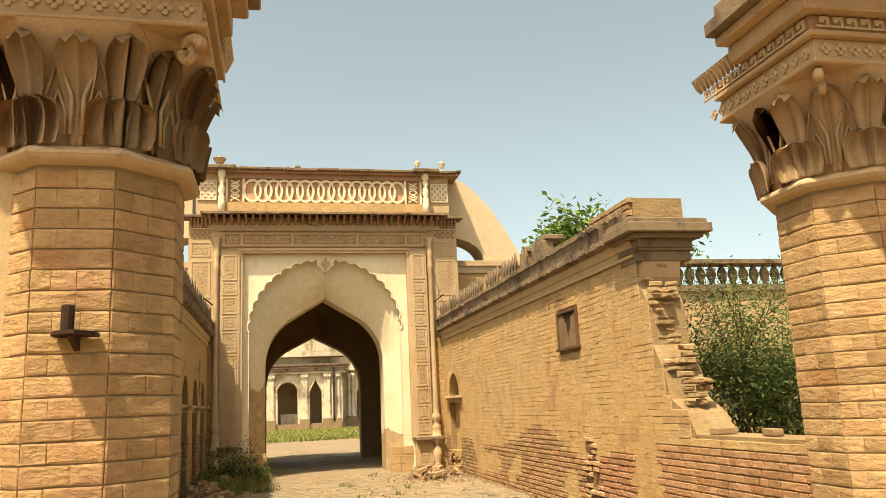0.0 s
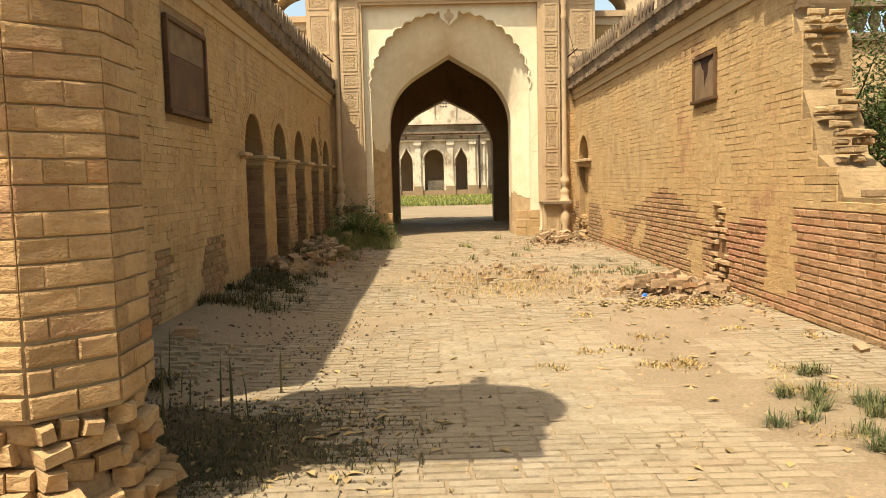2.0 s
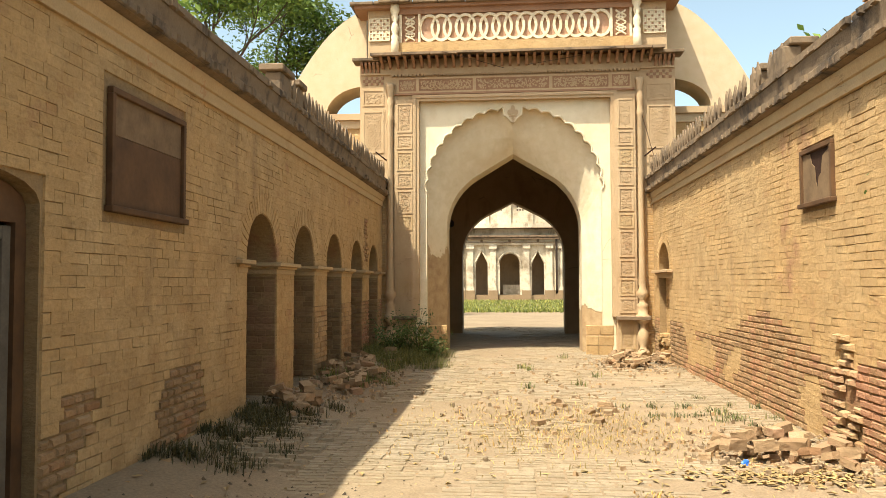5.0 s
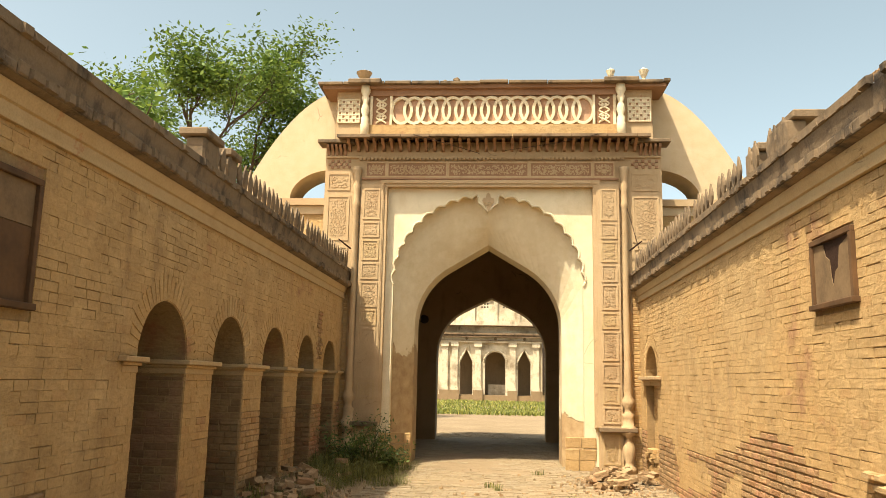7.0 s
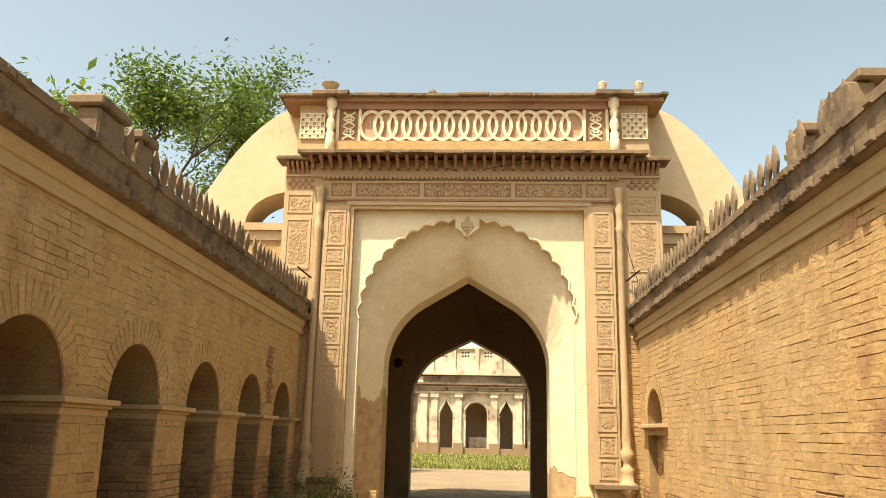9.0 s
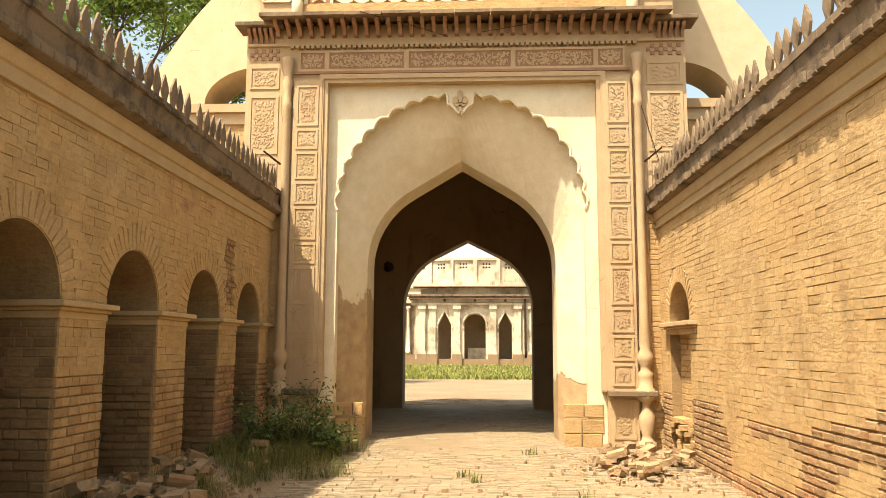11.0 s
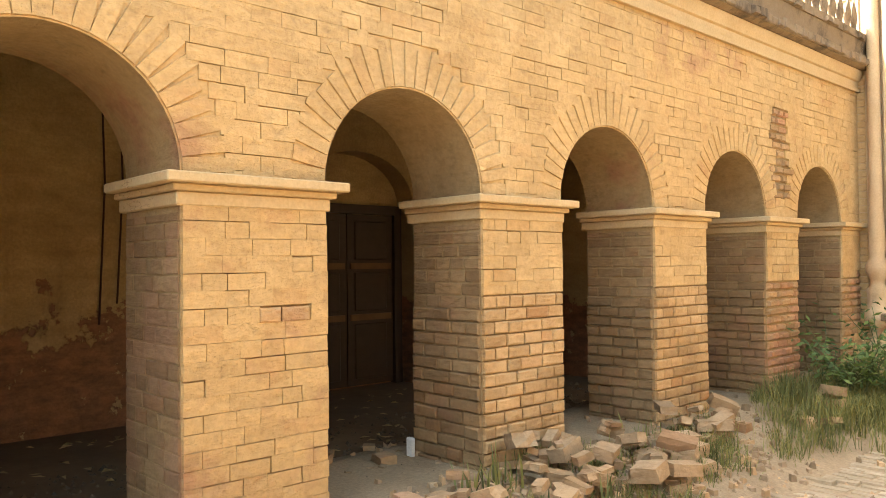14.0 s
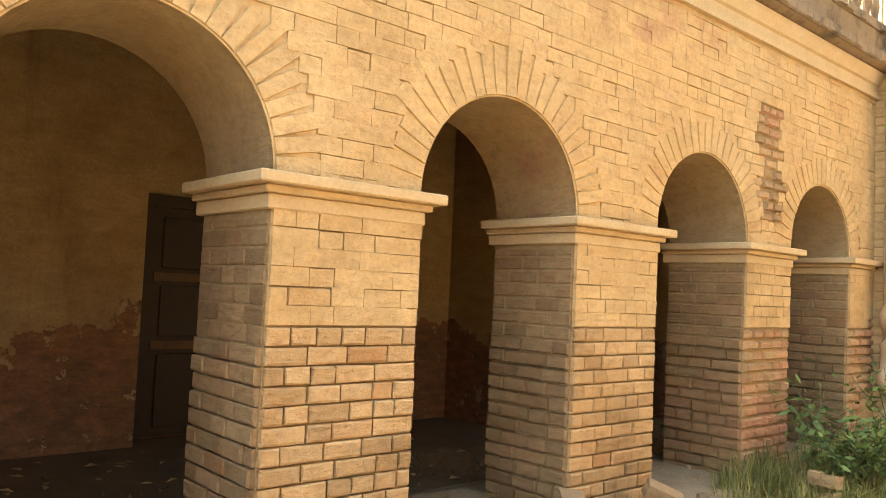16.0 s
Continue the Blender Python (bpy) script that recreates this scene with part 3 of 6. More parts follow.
def brick_mesh(seed, wear):
    """A unit brick with worn, uneven edges; its back lies at zero depth."""
    r = random.Random(seed)
    bm = bmesh.new()
    ins = [(0.03, 0.07)] * 4
    back = [bm.verts.new((x, 0, z)) for x, z in ((0, 0), (1, 0), (1, 1), (0, 1))]
    mid = [bm.verts.new((x + r.uniform(-1, 1) * 0.012 * wear, 0.72, z + r.uniform(-1, 1) * 0.03 * wear)) for x, z in ((0, 0), (1, 0), (1, 1), (0, 1))]
    top = [bm.verts.new((x + (0.035 if x == 0 else -0.035) * (0.6 + r.random() * wear), 1 + r.uniform(-0.15, 0.1) * wear, z + (0.1 if z == 0 else -0.1) * (0.6 + r.random() * wear))) for x, z in ((0, 0), (1, 0), (1, 1), (0, 1))]
    for lo, hi in ((back, mid), (mid, top)):
        for i in range(4):
            bm.faces.new((lo[i], lo[(i + 1) % 4], hi[(i + 1) % 4], hi[i]))
    bm.faces.new(top)
    bm.faces.new(back[::-1])
    me = finish(bm)
    me.materials.append(M_BRICK_OB)
    return me


BRICK_MESHES = [brick_mesh(s, 1.0) for s in range(6)]
PAVE_MESHES = [brick_mesh(s, 1.0) for s in range(6)]
for me in PAVE_MESHES:
    me.materials[0] = M_PAVE_OB
RED_MESHES = [brick_mesh(s, 1.0) for s in range(6)]
for me in RED_MESHES:
    me.materials[0] = M_RED_OB


REVEAL_MESHES = [brick_mesh(s, 1.0) for s in range(6)]
for me in REVEAL_MESHES:
    me.materials[0] = M_REVEAL_OB


def single_brick(parent, o, u, v, n, w, h, d, off=(0, 0, 0)):
    ob = new("brick", rng.choice(BRICK_MESHES))
    ob.parent = parent
    m = Matrix(((u.x * w, n.x * d, v.x * h, o.x - off[0]), (u.y * w, n.y * d, v.y * h, o.y - off[1]), (u.z * w, n.z * d, v.z * h, o.z - off[2]), (0, 0, 0, 1)))
    ob.matrix_basis = m
    return ob


def courses(u0, u1, v0, v1, course, length, blocked=None):
    """Bricks of a face as (u, v, width, height); blocked(a, b) gives the stretches of u that a course must leave out."""
    i, z = 0, v0
    while z < v1 - 0.02:
        h = min(course, v1 - z)
        gaps = sorted(blocked(z, z + h)) if blocked else []
        free, at = [], u0
        for a, b in gaps:
            if a > at:
                free.append((at, min(a, u1)))
            at = max(at, b)
        if at < u1:
            free.append((at, u1))
        for a, b in free:
            u = a
            first = length * (0.5 if i % 2 else 1.0) * rng.uniform(0.85, 1.1)
            while u < b - 0.015:
                w = first if u == a else length * rng.choice((1.0, 0.95, 1.05, 0.55, 0.6, 0.8))
                if b - (u + w) < 0.06:
                    w = b - u
                yield u, z, w, h
                u += w
        i, z = i + 1, z + course


UX, UY, UZ = Vector((1, 0, 0)), Vector((0, 1, 0)), Vector((0, 0, 1))


def left_gaps(a, b):
    out = [(DOOR[0] - 0.02, DOOR[1] + 0.02)] if a < DOOR[3] else []
    if b > 1.95 and a < 2.92:
        out.append((7.76, 9.09))
    for c in ARCHES:
        if b <= ASPRING + 0.01:
            out.append((c - AW, c + AW))
        else:
            q = (AW + 0.19) ** 2 - max(0.0, a - ASPRING) ** 2
            if q > 0:
                out.append((c - math.sqrt(q), c + math.sqrt(q)))
    return out


upper, lower = Bricks(), Bricks()
PIER_NEAR = (ARCHES[0] - 0.2, ARCHES[3])
pier_singles = []
for u, z, w, h in courses(4.6, GY - 0.02, 0.0, CORN_Z, 0.074, 0.19, left_gaps):
    edge = 1.0 + 0.35 * noise.noise(Vector((u * 0.5, 3.1, 0))) + (0.1 if u > 12 else -0.25)
    g = 0.008
    o = Vector((XL, u + g / 2, z + g / 2))
    bare = z < edge and noise.noise(Vector((u * 1.1, z * 1.1, 8))) > (-0.3 if u > 12.6 else 0.2)
    if 12.6 < u < 15.5 and z < 1.08 + 0.1 * noise.noise(Vector((u * 3, 0, 1))):
        bare = True
    if 17.05 < u < 17.4 and 1.9 < z < 2.55 + 0.2 * rng.random():
        bare = True
    if PIER_NEAR[0] < u < PIER_NEAR[1] and z < ASPRING - 0.17 and bare:
        single = (u, z, w, h, 0.023 * rng.uniform(0.8, 1.2))
        pier_singles.append(single)
    elif bare:
        lower.add(o, UY, UZ, UX, w - 0.014, h - 0.014, 0.024 * rng.uniform(0.5, 1.4), 0.012)
    else:
        open_joint = noise.noise(Vector((u * 1.3, z * 1.6, 12))) + rng.uniform(-0.5, 0.5) > 0.3
        gap = rng.uniform(0.003, 0.009) if open_joint else rng.choice((0.0003, 0.0005, 0.001, 0.002, 0.003, 0.005))
        upper.add(o, UY, UZ, UX, w + 0.006 - gap, h + 0.006 - gap, 0.015 * rng.uniform(0.9, 1.1), 0.004 if open_joint else 0.003, 0.0014)
for c in ARCHES:
    bm = bmesh.new()
    inner_ring = whole(round_line(AW, ASPRING), c)
    outer_ring = whole(round_line(AW + 0.27, ASPRING), c)
    for i in range(len(inner_ring) - 1):
        bm_prism(bm, [inner_ring[i], inner_ring[i + 1], outer_ring[i + 1], outer_ring[i]], "x", XL - 0.01, XL + 0.006)
    part("arch_ring", bm, M_WASH, wall_left)
    for k in range(25):
        a0, a1 = math.pi * k / 25, math.pi * (k + 1) / 25
        am = (a0 + a1) / 2
        rad, tan = Vector((0, math.cos(am), math.sin(am))), Vector((0, -math.sin(am), math.cos(am)))
        wide = (AW + 0.11) * (a1 - a0) * 0.86
        ln = rng.choice((0.19, 0.21, 0.24, 0.28, 0.31))
        wide *= rng.uniform(0.9, 1.12)
        upper.add(Vector((XL, c, ASPRING)) + rad * (AW + 0.004) - tan * wide / 2, rad, tan, UX, ln, wide, 0.0155 * rng.uniform(0.88, 1.12), 0.004)
upper.put("bricks", M_WALL, wall_left, "limewashed bricks in even courses")
lower.put("bricks", M_BARE, wall_left, "bare worn bricks with open joints")

# sides of the piers
side = Bricks()
pier_side_singles = []
for n, c in enumerate(ARCHES):
    for s in (-1, 1):
        for u, z, w, h in courses(XL - WALL_T, XL - 0.004, 0.0, ASPRING - 0.16, 0.074, 0.22):
            o, g = Vector((u + 0.003, c + s * AW, z + 0.004)), 0.008
            d = 0.022 * rng.uniform(0.6, 1.3) if z < 1.1 and n > 0 else 0.006
            if s > 0 and n in (0, 1, 2):
                pier_side_singles.append((o, w - g, h - g, d))
            else:
                side.add(o, UX, UZ, UY * -s, w - g, h - g, d, 0.006)
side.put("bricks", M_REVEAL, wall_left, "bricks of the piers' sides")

# caps of the piers: moulding and slab
def pier_cap(y0, y1):
    bm = bmesh.new()
    x0, x1 = XL - WALL_T - 0.02, XL
    for z0, z1, e in ((1.62, 1.68, 0.022), (1.68, 1.71, 0.045), (1.71, 1.755, 0.09)):
        bm_box(bm, x0 - 0.02, x1 + e, y0 - e, y1 + e, z0, z1)
    ob = part("pier_cap", bm, M_OCHREPL, wall_left, "worn moulded stone cap", bevel=0.006)


for a, b in zip([None] + ARCHES, ARCHES + [None]):
    if a and b:
        pier_cap(a + AW, b - AW)
    elif b:
        pier_cap(b - AW - 0.24, b - AW)
    else:
        pier_cap(a + AW, GY - 0.05)

# ---- right wall's bricks ----
def right_gaps(a, b):
    out = []
    if b > 2.22 and a < 2.84:
        out.append((10.1, 10.9))
    if b <= ASPRING + 0.01:
        out.append((BLIND - AW, BLIND + AW))
    elif (AW + 0.19) ** 2 > (a - ASPRING) ** 2:
        q = math.sqrt((AW + 0.19) ** 2 - max(0.0, a - ASPRING) ** 2)
        out.append((BLIND - q, BLIND + q))
    if b < 0.95:
        q = 0.36 * (1 - b / 1.6) + 0.06 * noise.noise(Vector((b * 9, 2, 5)))
        out.append((10.0 - q, 10.0 + q * 0.7))
    y0 = 4.2 if b < 1.16 else 7.2 + (0.15 if a < 1.35 else 0.5 if a < 1.5 else 0.6 if a < 1.8 else 0.8 if a < 2.6 else 1.0)
    out.append((0, y0))
    return out


up, lo = Bricks(), Bricks()
low_singles = []
for u, z, w, h in courses(4.2, GY - 0.01, 0.0, CORN_Z, 0.073, 0.215, right_gaps):
    g = 0.008
    edge = 0.95 + 0.45 * noise.noise(Vector((u * 0.45, 9.1, 0))) - 0.025 * (u - 8)
    bare = z < edge and noise.noise(Vector((u * 0.9, z * 1.3, 2))) > -0.3 or u < 8.0 and z < 1.0
    o = Vector((XR, u + g / 2, z + g / 2))
    if bare and 4.6 < u < 8.6 and z > 0.05:
        low_singles.append((o, w - g, h - g))
    elif bare:
        lo.add(o, UY, UZ, -UX, w - 0.009, h - 0.013, 0.018 * rng.uniform(0.7, 1.3), 0.008)
    else:
        open_joint = noise.noise(Vector((u * 1.1, z * 1.8, 17))) + rng.uniform(-0.5, 0.5) > 0.25
        gap = rng.uniform(0.004, 0.012) if open_joint else rng.choice((0.0005, 0.001, 0.002, 0.003, 0.004))
        up.add(o, UY, UZ, -UX, w + 0.006 - gap, h + 0.006 - gap, 0.012 * rng.uniform(0.88, 1.1), 0.004 if open_joint else 0.003, 0.0012)
up.put("bricks", M_WALL, wall_right, "limewashed bricks in even courses")
lo.put("bricks", M_BARE, wall_right, "bare reddish bricks with open joints")
# ragged broken end and the ragged gap lower down
rag = Bricks()
for k in range(130):
    z = rng.uniform(1.15, 3.0)
    y = 8.15 if z > 2.75 else 7.98 if z > 2.1 else 7.75 if z > 1.7 else 7.45
    z = round(z / 0.075) * 0.075
    rag.add(Vector((XR + rng.uniform(-0.005, 0.3), y + 0.07, z)), (UX + UZ * rng.uniform(-0.08, 0.08)).normalized(), UZ, -UY, rng.uniform(0.09, 0.16), rng.uniform(0.045, 0.066), abs(rng.gauss(0.03, 0.04)) + 0.015, 0.014)
for k in range(38):
    z = round(rng.uniform(0.05, 1.0) / 0.075) * 0.075
    rag.add(Vector((XR - 0.01, 9.93 + rng.uniform(-0.3, 0.18) * (1.15 - z * 0.6), z)), UY, UZ, -UX, rng.uniform(0.09, 0.18), rng.uniform(0.05, 0.066), rng.uniform(0.015, 0.06), 0.014)
rag.put("broken_bricks", M_BROKEN, wall_right, "ragged broken bricks")
bm = bmesh.new()
for z0, z1, e in ((3.08, 3.2, 0.02), (3.2, 3.23, 0.05), (3.23, 3.34, 0.04), (3.34, 3.39, 0.14), (3.39, 3.50, 0.22), (3.50, 3.56, 0.18)):
    bm_box(bm, XR - e, XR + 0.62 + e, 8.1 - e, 8.6, z0, z1)
part("cornice_end", bm, M_GREYSTONE, wall_right, "black-weathered moulded cornice end", bevel=0.008)
bm = bmesh.new()
bm_prism(bm, [(8.38, 2.7), (8.22, 2.74), (8.14, 2.9), (8.1, 3.08), (8.5, 3.08), (8.5, 2.7)], "x", XR + 0.02, XR + 0.5)
part("bracket", bm, M_STONE, wall_right)
top = Bricks()
for z in (3.565, 3.64, 3.715, 3.79):
    for u, zz, w, h in courses(8.05 + rng.uniform(0, 0.1), 10.2 - (z - 3.5) * 3, z, z + 0.074, 0.074, 0.23):
        top.add(Vector((XR - 0.03, u, zz)), UY, UZ, -UX, w - 0.008, 0.068, 0.05, 0.008)
top.put("coping_bricks", M_BARE, wall_right)
boxpart("coping_core", M_WALLCORE, wall_right, XR - 0.025, XR + 0.6, 8.1, 9.3, 3.56, 3.84)

# ---- pointed merlons along both walls ----
def merlon_mesh():
    bm = bmesh.new()
    line = [(0.035, -0.03), (0.03, 0.03), (0.06, 0.09), (0.082, 0.15), (0.07, 0.21), (0.035, 0.27), (0.0, 0.33)]
    line = line + [(-a, b) for a, b in line[-2::-1]]
    rims = [[bm.verts.new((x, a * k, b if k == 1 else 0.14 + (b - 0.14) * k)) for a, b in line] for x, k in ((-0.028, 0.9), (-0.012, 1), (0.028, 1), (0.052, 0.55))]
    for lo_rim, hi_rim in zip(rims, rims[1:]):
        for k in range(len(line)):
            bm.faces.new((lo_rim[k], lo_rim[(k + 1) % len(line)], hi_rim[(k + 1) % len(line)], hi_rim[k]))
    bm.faces.new(rims[0]), bm.faces.new(rims[-1])
    me = finish(bm)
    me.materials.append(M_GREYSTONE)
    return me


MERLON = merlon_mesh()
def merlons(parent, x, s, y0, y1, broken):
    boxpart("coping", M_GREYSTONE, parent, *sorted((x - s * 0.25, x + s * 0.15)), y0, y1, CORN_Z + 0.505, CORN_Z + 0.58)
    y = y0 + 0.1
    while y < y1 - 0.1:
        if rng.random() > broken(y):
            ob = new("merlon", MERLON)
            ob.parent = parent
            ob.matrix_basis = pose(x + s * 0.08, y, CORN_Z + 0.60, rng.uniform(-3, 3), rng.uniform(-3, 3), 0 if s > 0 else 180) @ Matrix.Diagonal((0.45, rng.uniform(0.92, 1.02), rng.uniform(0.86, 1.0), 1))
        y += 0.19


merlons(wall_left, XL, 1, 4.6, GY - 0.1, lambda y: 1.0 if y < 11.7 else 0.2 if y < 12.3 else 0.02)
merlons(wall_right, XR, -1, 9.6, GY - 0.1, lambda y: 1.0 if y < 11.2 else 0.2 if y < 13.5 else 0.04)
for x, s, spots in ((XL, 1, ((11.75, 0.5), (12.4, 0.35))), (XR, -1, ((11.35, 0.55), (12.2, 0.3)))):
    for y, w in spots:
        ob = boxpart("coping_slab", M_GREYSTONE, wall_left if s > 0 else wall_right, x - s * 0.06 - 0.1, x - s * 0.06 + 0.2, y - w / 2, y + w / 2, CORN_Z + 0.85, CORN_Z + 0.93, bevel=0.012)
        boxpart("coping_block", M_GREYSTONE, wall_left if s > 0 else wall_right, x - 0.1, x + 0.1, y - w / 2 + 0.05, y + w / 2 - 0.08, CORN_Z + 0.582, CORN_Z + 0.848, bevel=0.02)
# bricks of the stone edge
edge = Bricks()
for x, s, y0 in ((XL, 1, 4.6), (XR, -1, 8.2)):
    y = y0
    while y < GY:
        w = rng.uniform(0.10, 0.16)
        edge.add(Vector((x + s * 0.158, y, CORN_Z + 0.245)), UY, UZ, UX * s, w - 0.01, 0.09 * rng.uniform(0.7, 1.1), rng.uniform(0.0, 0.035), 0.01)
        edge.add(Vector((x + s * 0.13, y, CORN_Z + 0.50)), UY, UZ, UX * s, w - 0.01, 0.08 * rng.uniform(0.6, 1.1), rng.uniform(0.0, 0.05), 0.012)
        y += w
edge.put("edge_stones", M_GREYSTONE, wall_left, "weathered stones of the cornice edge")

# ---- entrance pillars ----
def octagon(flat, turn=22.5):
    r = flat / 2 / math.cos(math.pi / 8)
    return [(r * math.cos(radians(turn + 45 * i)), r * math.sin(radians(turn + 45 * i))) for i in range(8)]


def leaf_mesh(w, h, curl, foot, lobes, flare):
    """A carved leaf with a sharp middle rib, hollow lobes with raised rims and a rounded tip that curls outward along -y."""
    bm = bmesh.new()
    rows, n, m = [], 14, 20
    for i in range(n + 1):
        s = i / n
        grow = min(1, s / flare)
        wide = w * (foot + (1 - foot) * grow ** 2 * (3 - 2 * grow))
        if s > 0.72:
            wide *= max(0.12, 1 - ((s - 0.72) / 0.28) ** 2.2) ** 0.5
        row = []
        for k in range(m + 1):
            u = 2 * k / m - 1
            cell = abs(math.sin(math.pi * lobes / 2 * u))
            hollow = 0.034 * cell ** 1.3 - 0.030 * math.exp(-(u / 0.12) ** 2) - 0.012 * max(0, abs(u) - 0.85) / 0.15
            row.append((wide * u / 2, -0.03 - curl * s ** 3 + hollow * min(1, 0.4 + s) * (1.1 - 0.7 * s ** 6) * wide / w, h * (s - 0.07 * s * u * u) - (curl * 0.5 if i == n else 0)))
        rows.append(row)
    bm_loft(bm, rows)
    bmesh.ops.solidify(bm, geom=bm.faces[:], thickness=0.02)
    me = finish(bm, smooth=True)
    me.materials.append(M_CAPITAL)
    return me


def lancet_mesh():
    """Two raised lancet rims, one inside the other, of the hollows between the leaves."""
    bm = bmesh.new()
    for w, z1, r in ((0.066, 0.40, 0.011), (0.04, 0.25, 0.008)):
        half = [(w, 0.02)] + arch_line(w, z1 * 0.5, z1 * 0.5, 0.9, 6)
        bm_tube(bm, [(x, -0.03 - 0.3 * max(0.0, z - 0.2) ** 1.5, z) for x, z in whole(half, 0.0)], [r] * (2 * len(half) - 1), 5)
    me = finish(bm, smooth=True)
    me.materials.append(M_CAPITAL)
    return me


LEAF_LOW, LEAF_HIGH = leaf_mesh(0.32, 0.25, 0.05, 0.9, 4, 0.3), leaf_mesh(0.20, 0.58, 0.15, 0.26, 2, 0.9)
LANCET = lancet_mesh()


def quatrefoil_mesh():
    bm = bmesh.new()
    for k in range(4):
        a = math.pi / 2 * k
        bmesh.ops.create_cone(bm, cap_ends=True, segments=8, radius1=0.019, radius2=0.015, depth=0.014, matrix=Matrix.Translation((0.022 * math.cos(a), -0.007, 0.022 * math.sin(a))) @ Euler((math.pi / 2, 0, 0)).to_matrix().to_4x4())
    me = finish(bm)
    me.materials.append(M_STONE)
    return me


QUATREFOIL = quatrefoil_mesh()


def child(name, me, parent, m):
    ob = new(name, me)
    ob.parent = parent
    ob.matrix_basis = m
    return ob


PILLARS = ((-0.94, 3.99, 1), (3.44, 3.99, -1))
def pillar(cx, cy, sgn):
    ob = thing("pillar", "octagonal limewashed brick pillar with a carved leaf capital", "pillar", "entrance pillars", at=(cx, cy, 0))
    ob.scale = (0.955, 0.955, 0.948)
    bm = bmesh.new()
    bm_prism(bm, octagon(0.83), "z", 0.55, 2.9)
    part("shaft", bm, M_MORTAR, ob)
    bm = bmesh.new()
    bm_lathe(bm, [(0.40, -0.1), (0.42, 0.1), (0.36, 0.3), (0.37, 0.5), (0.41, 0.6)], 0, 0, 14)
    bmesh.ops.subdivide_edges(bm, edges=bm.edges[:], cuts=3, use_grid_fill=True)
    for v in bm.verts:
        v.co += Vector(noise.noise_vector(v.co * 7)) * 0.045
    part("crumbled_foot", bm, M_BARE, ob, "crumbled brick foot of the pillar")
    bm = bmesh.new()
    r = 1 / math.cos(math.pi / 8)
    bm_lathe(bm, [(0.43 * r, 2.83), (0.485 * r, 2.845), (0.51 * r, 2.875), (0.485 * r, 2.905), (0.44 * r, 2.92)], 0, 0, 8, 22.5)
    part("necking", bm, M_STONE, ob, bevel=0.008)
    bm = bmesh.new()
    bm_lathe(bm, [(0.43 * r, 2.9), (0.43 * r, 3.15), (0.47 * r, 3.32), (0.58 * r, 3.47), (0.6 * r, 3.5)], 0, 0, 8, 22.5)
    part("bell", bm, M_CAPITAL, ob)
    for k in range(16):
        a = 22.5 * k
        flat = (0.43 if k % 2 == 0 else 0.445) / math.cos(radians((a + 22.5) % 45 - 22.5))
        q = radians(a)
        child("leaf", LEAF_HIGH, ob, pose(flat * math.cos(q), flat * math.sin(q), 2.91, 0, 0, a + 90))
        b = radians(a + 11.25)
        side_r = 0.432 / math.cos(((b + math.pi / 8) % (math.pi / 4)) - math.pi / 8)
        child("lancet_rim", LANCET, ob, pose(side_r * math.cos(b), side_r * math.sin(b), 2.95, 0, 0, a + 101.25))
        if k % 2:
            child("leaf", LEAF_LOW, ob, pose((flat + 0.012) * math.cos(q), (flat + 0.012) * math.sin(q), 2.91, 0, 0, a + 90))
    w = 0.57
    for sx in (-1, 1):
        for sy in (-1,):
            bm = bmesh.new()
            pts = [(0.09 * (1 - i / 16) * math.cos(0.55 * i), 0, 0.09 * (1 - i / 16) * math.sin(0.55 * i)) for i in range(15)]
            bm_tube(bm, pts, [0.03 - 0.001 * i for i in range(15)], 6)
            v = part("volute", bm, M_CAPITAL, ob, smooth=True)
            v.matrix_basis = pose(sx * (w - 0.06), sy * (w - 0.06), 3.40, 0, 0, math.degrees(math.atan2(sy, sx)))
    for name, z0, z1, e, mat in (("abacus", 3.50, 3.53, 0.03, M_CAPITAL), ("frieze", 3.53, 3.665, 0.0, M_CAPITAL), ("fillet", 3.665, 3.70, 0.05, M_CAPITAL), ("key_band", 3.70, 3.80, 0.03, M_REDSTONE), ("leaf_band", 3.80, 3.92, 0.11, M_CAPITAL), ("cornice", 3.92, 3.98, 0.20, M_CAPITAL), ("slab", 3.98, 4.08, 0.27, M_BLACKSTONE)):
        boxpart(name, mat, ob, -w - e, w + e, -w - e, 0.42 if name in ("abacus", "frieze", "fillet", "key_band") else 0.1, z0, z1, bevel=0.008)
    for face in (0, 1 if sgn > 0 else 3):
        turn = pose(0, 0, 0, 0, 0, 90 * face)
        for i in range(11):
            child("quatrefoil", QUATREFOIL, ob, turn @ pose(-w + 0.07 + i * (2 * w - 0.14) / 10, -w, 3.597))
        for i in range(24):
            bm_at = turn @ pose(-w - 0.02 + i * (2 * w + 0.04) / 23, -w - 0.045, 3.86, 24, 0, 0) @ Matrix.Diagonal((0.5, 1.4, 1.15, 1))
            child("tongue", TONGUE, ob, bm_at)
        for i in range(12):
            child("key", KEY, ob, turn @ pose(-w + 0.05 + i * (2 * w - 0.1) / 11, -w - 0.03, 3.75))
    # block out of view; its forward overhang is added to shade capital and shaft
    boxpart("stone_block", M_BLACKSTONE, ob, -0.8, 0.75, -1.15, 0.05, 4.08, 4.2, bevel=0.03)
    bm = bmesh.new()
    bm_lathe(bm, [(0.44, 4.2), (0.50, 4.35), (0.50, 4.6), (0.42, 4.8), (0.2, 4.95), (0.05, 5.0)], 0.36 * sgn, -0.42, 14)
    part("dome", bm, M_BLACKSTONE, ob, smooth=True)
    # bricks of the shaft
    ring = octagon(0.83)
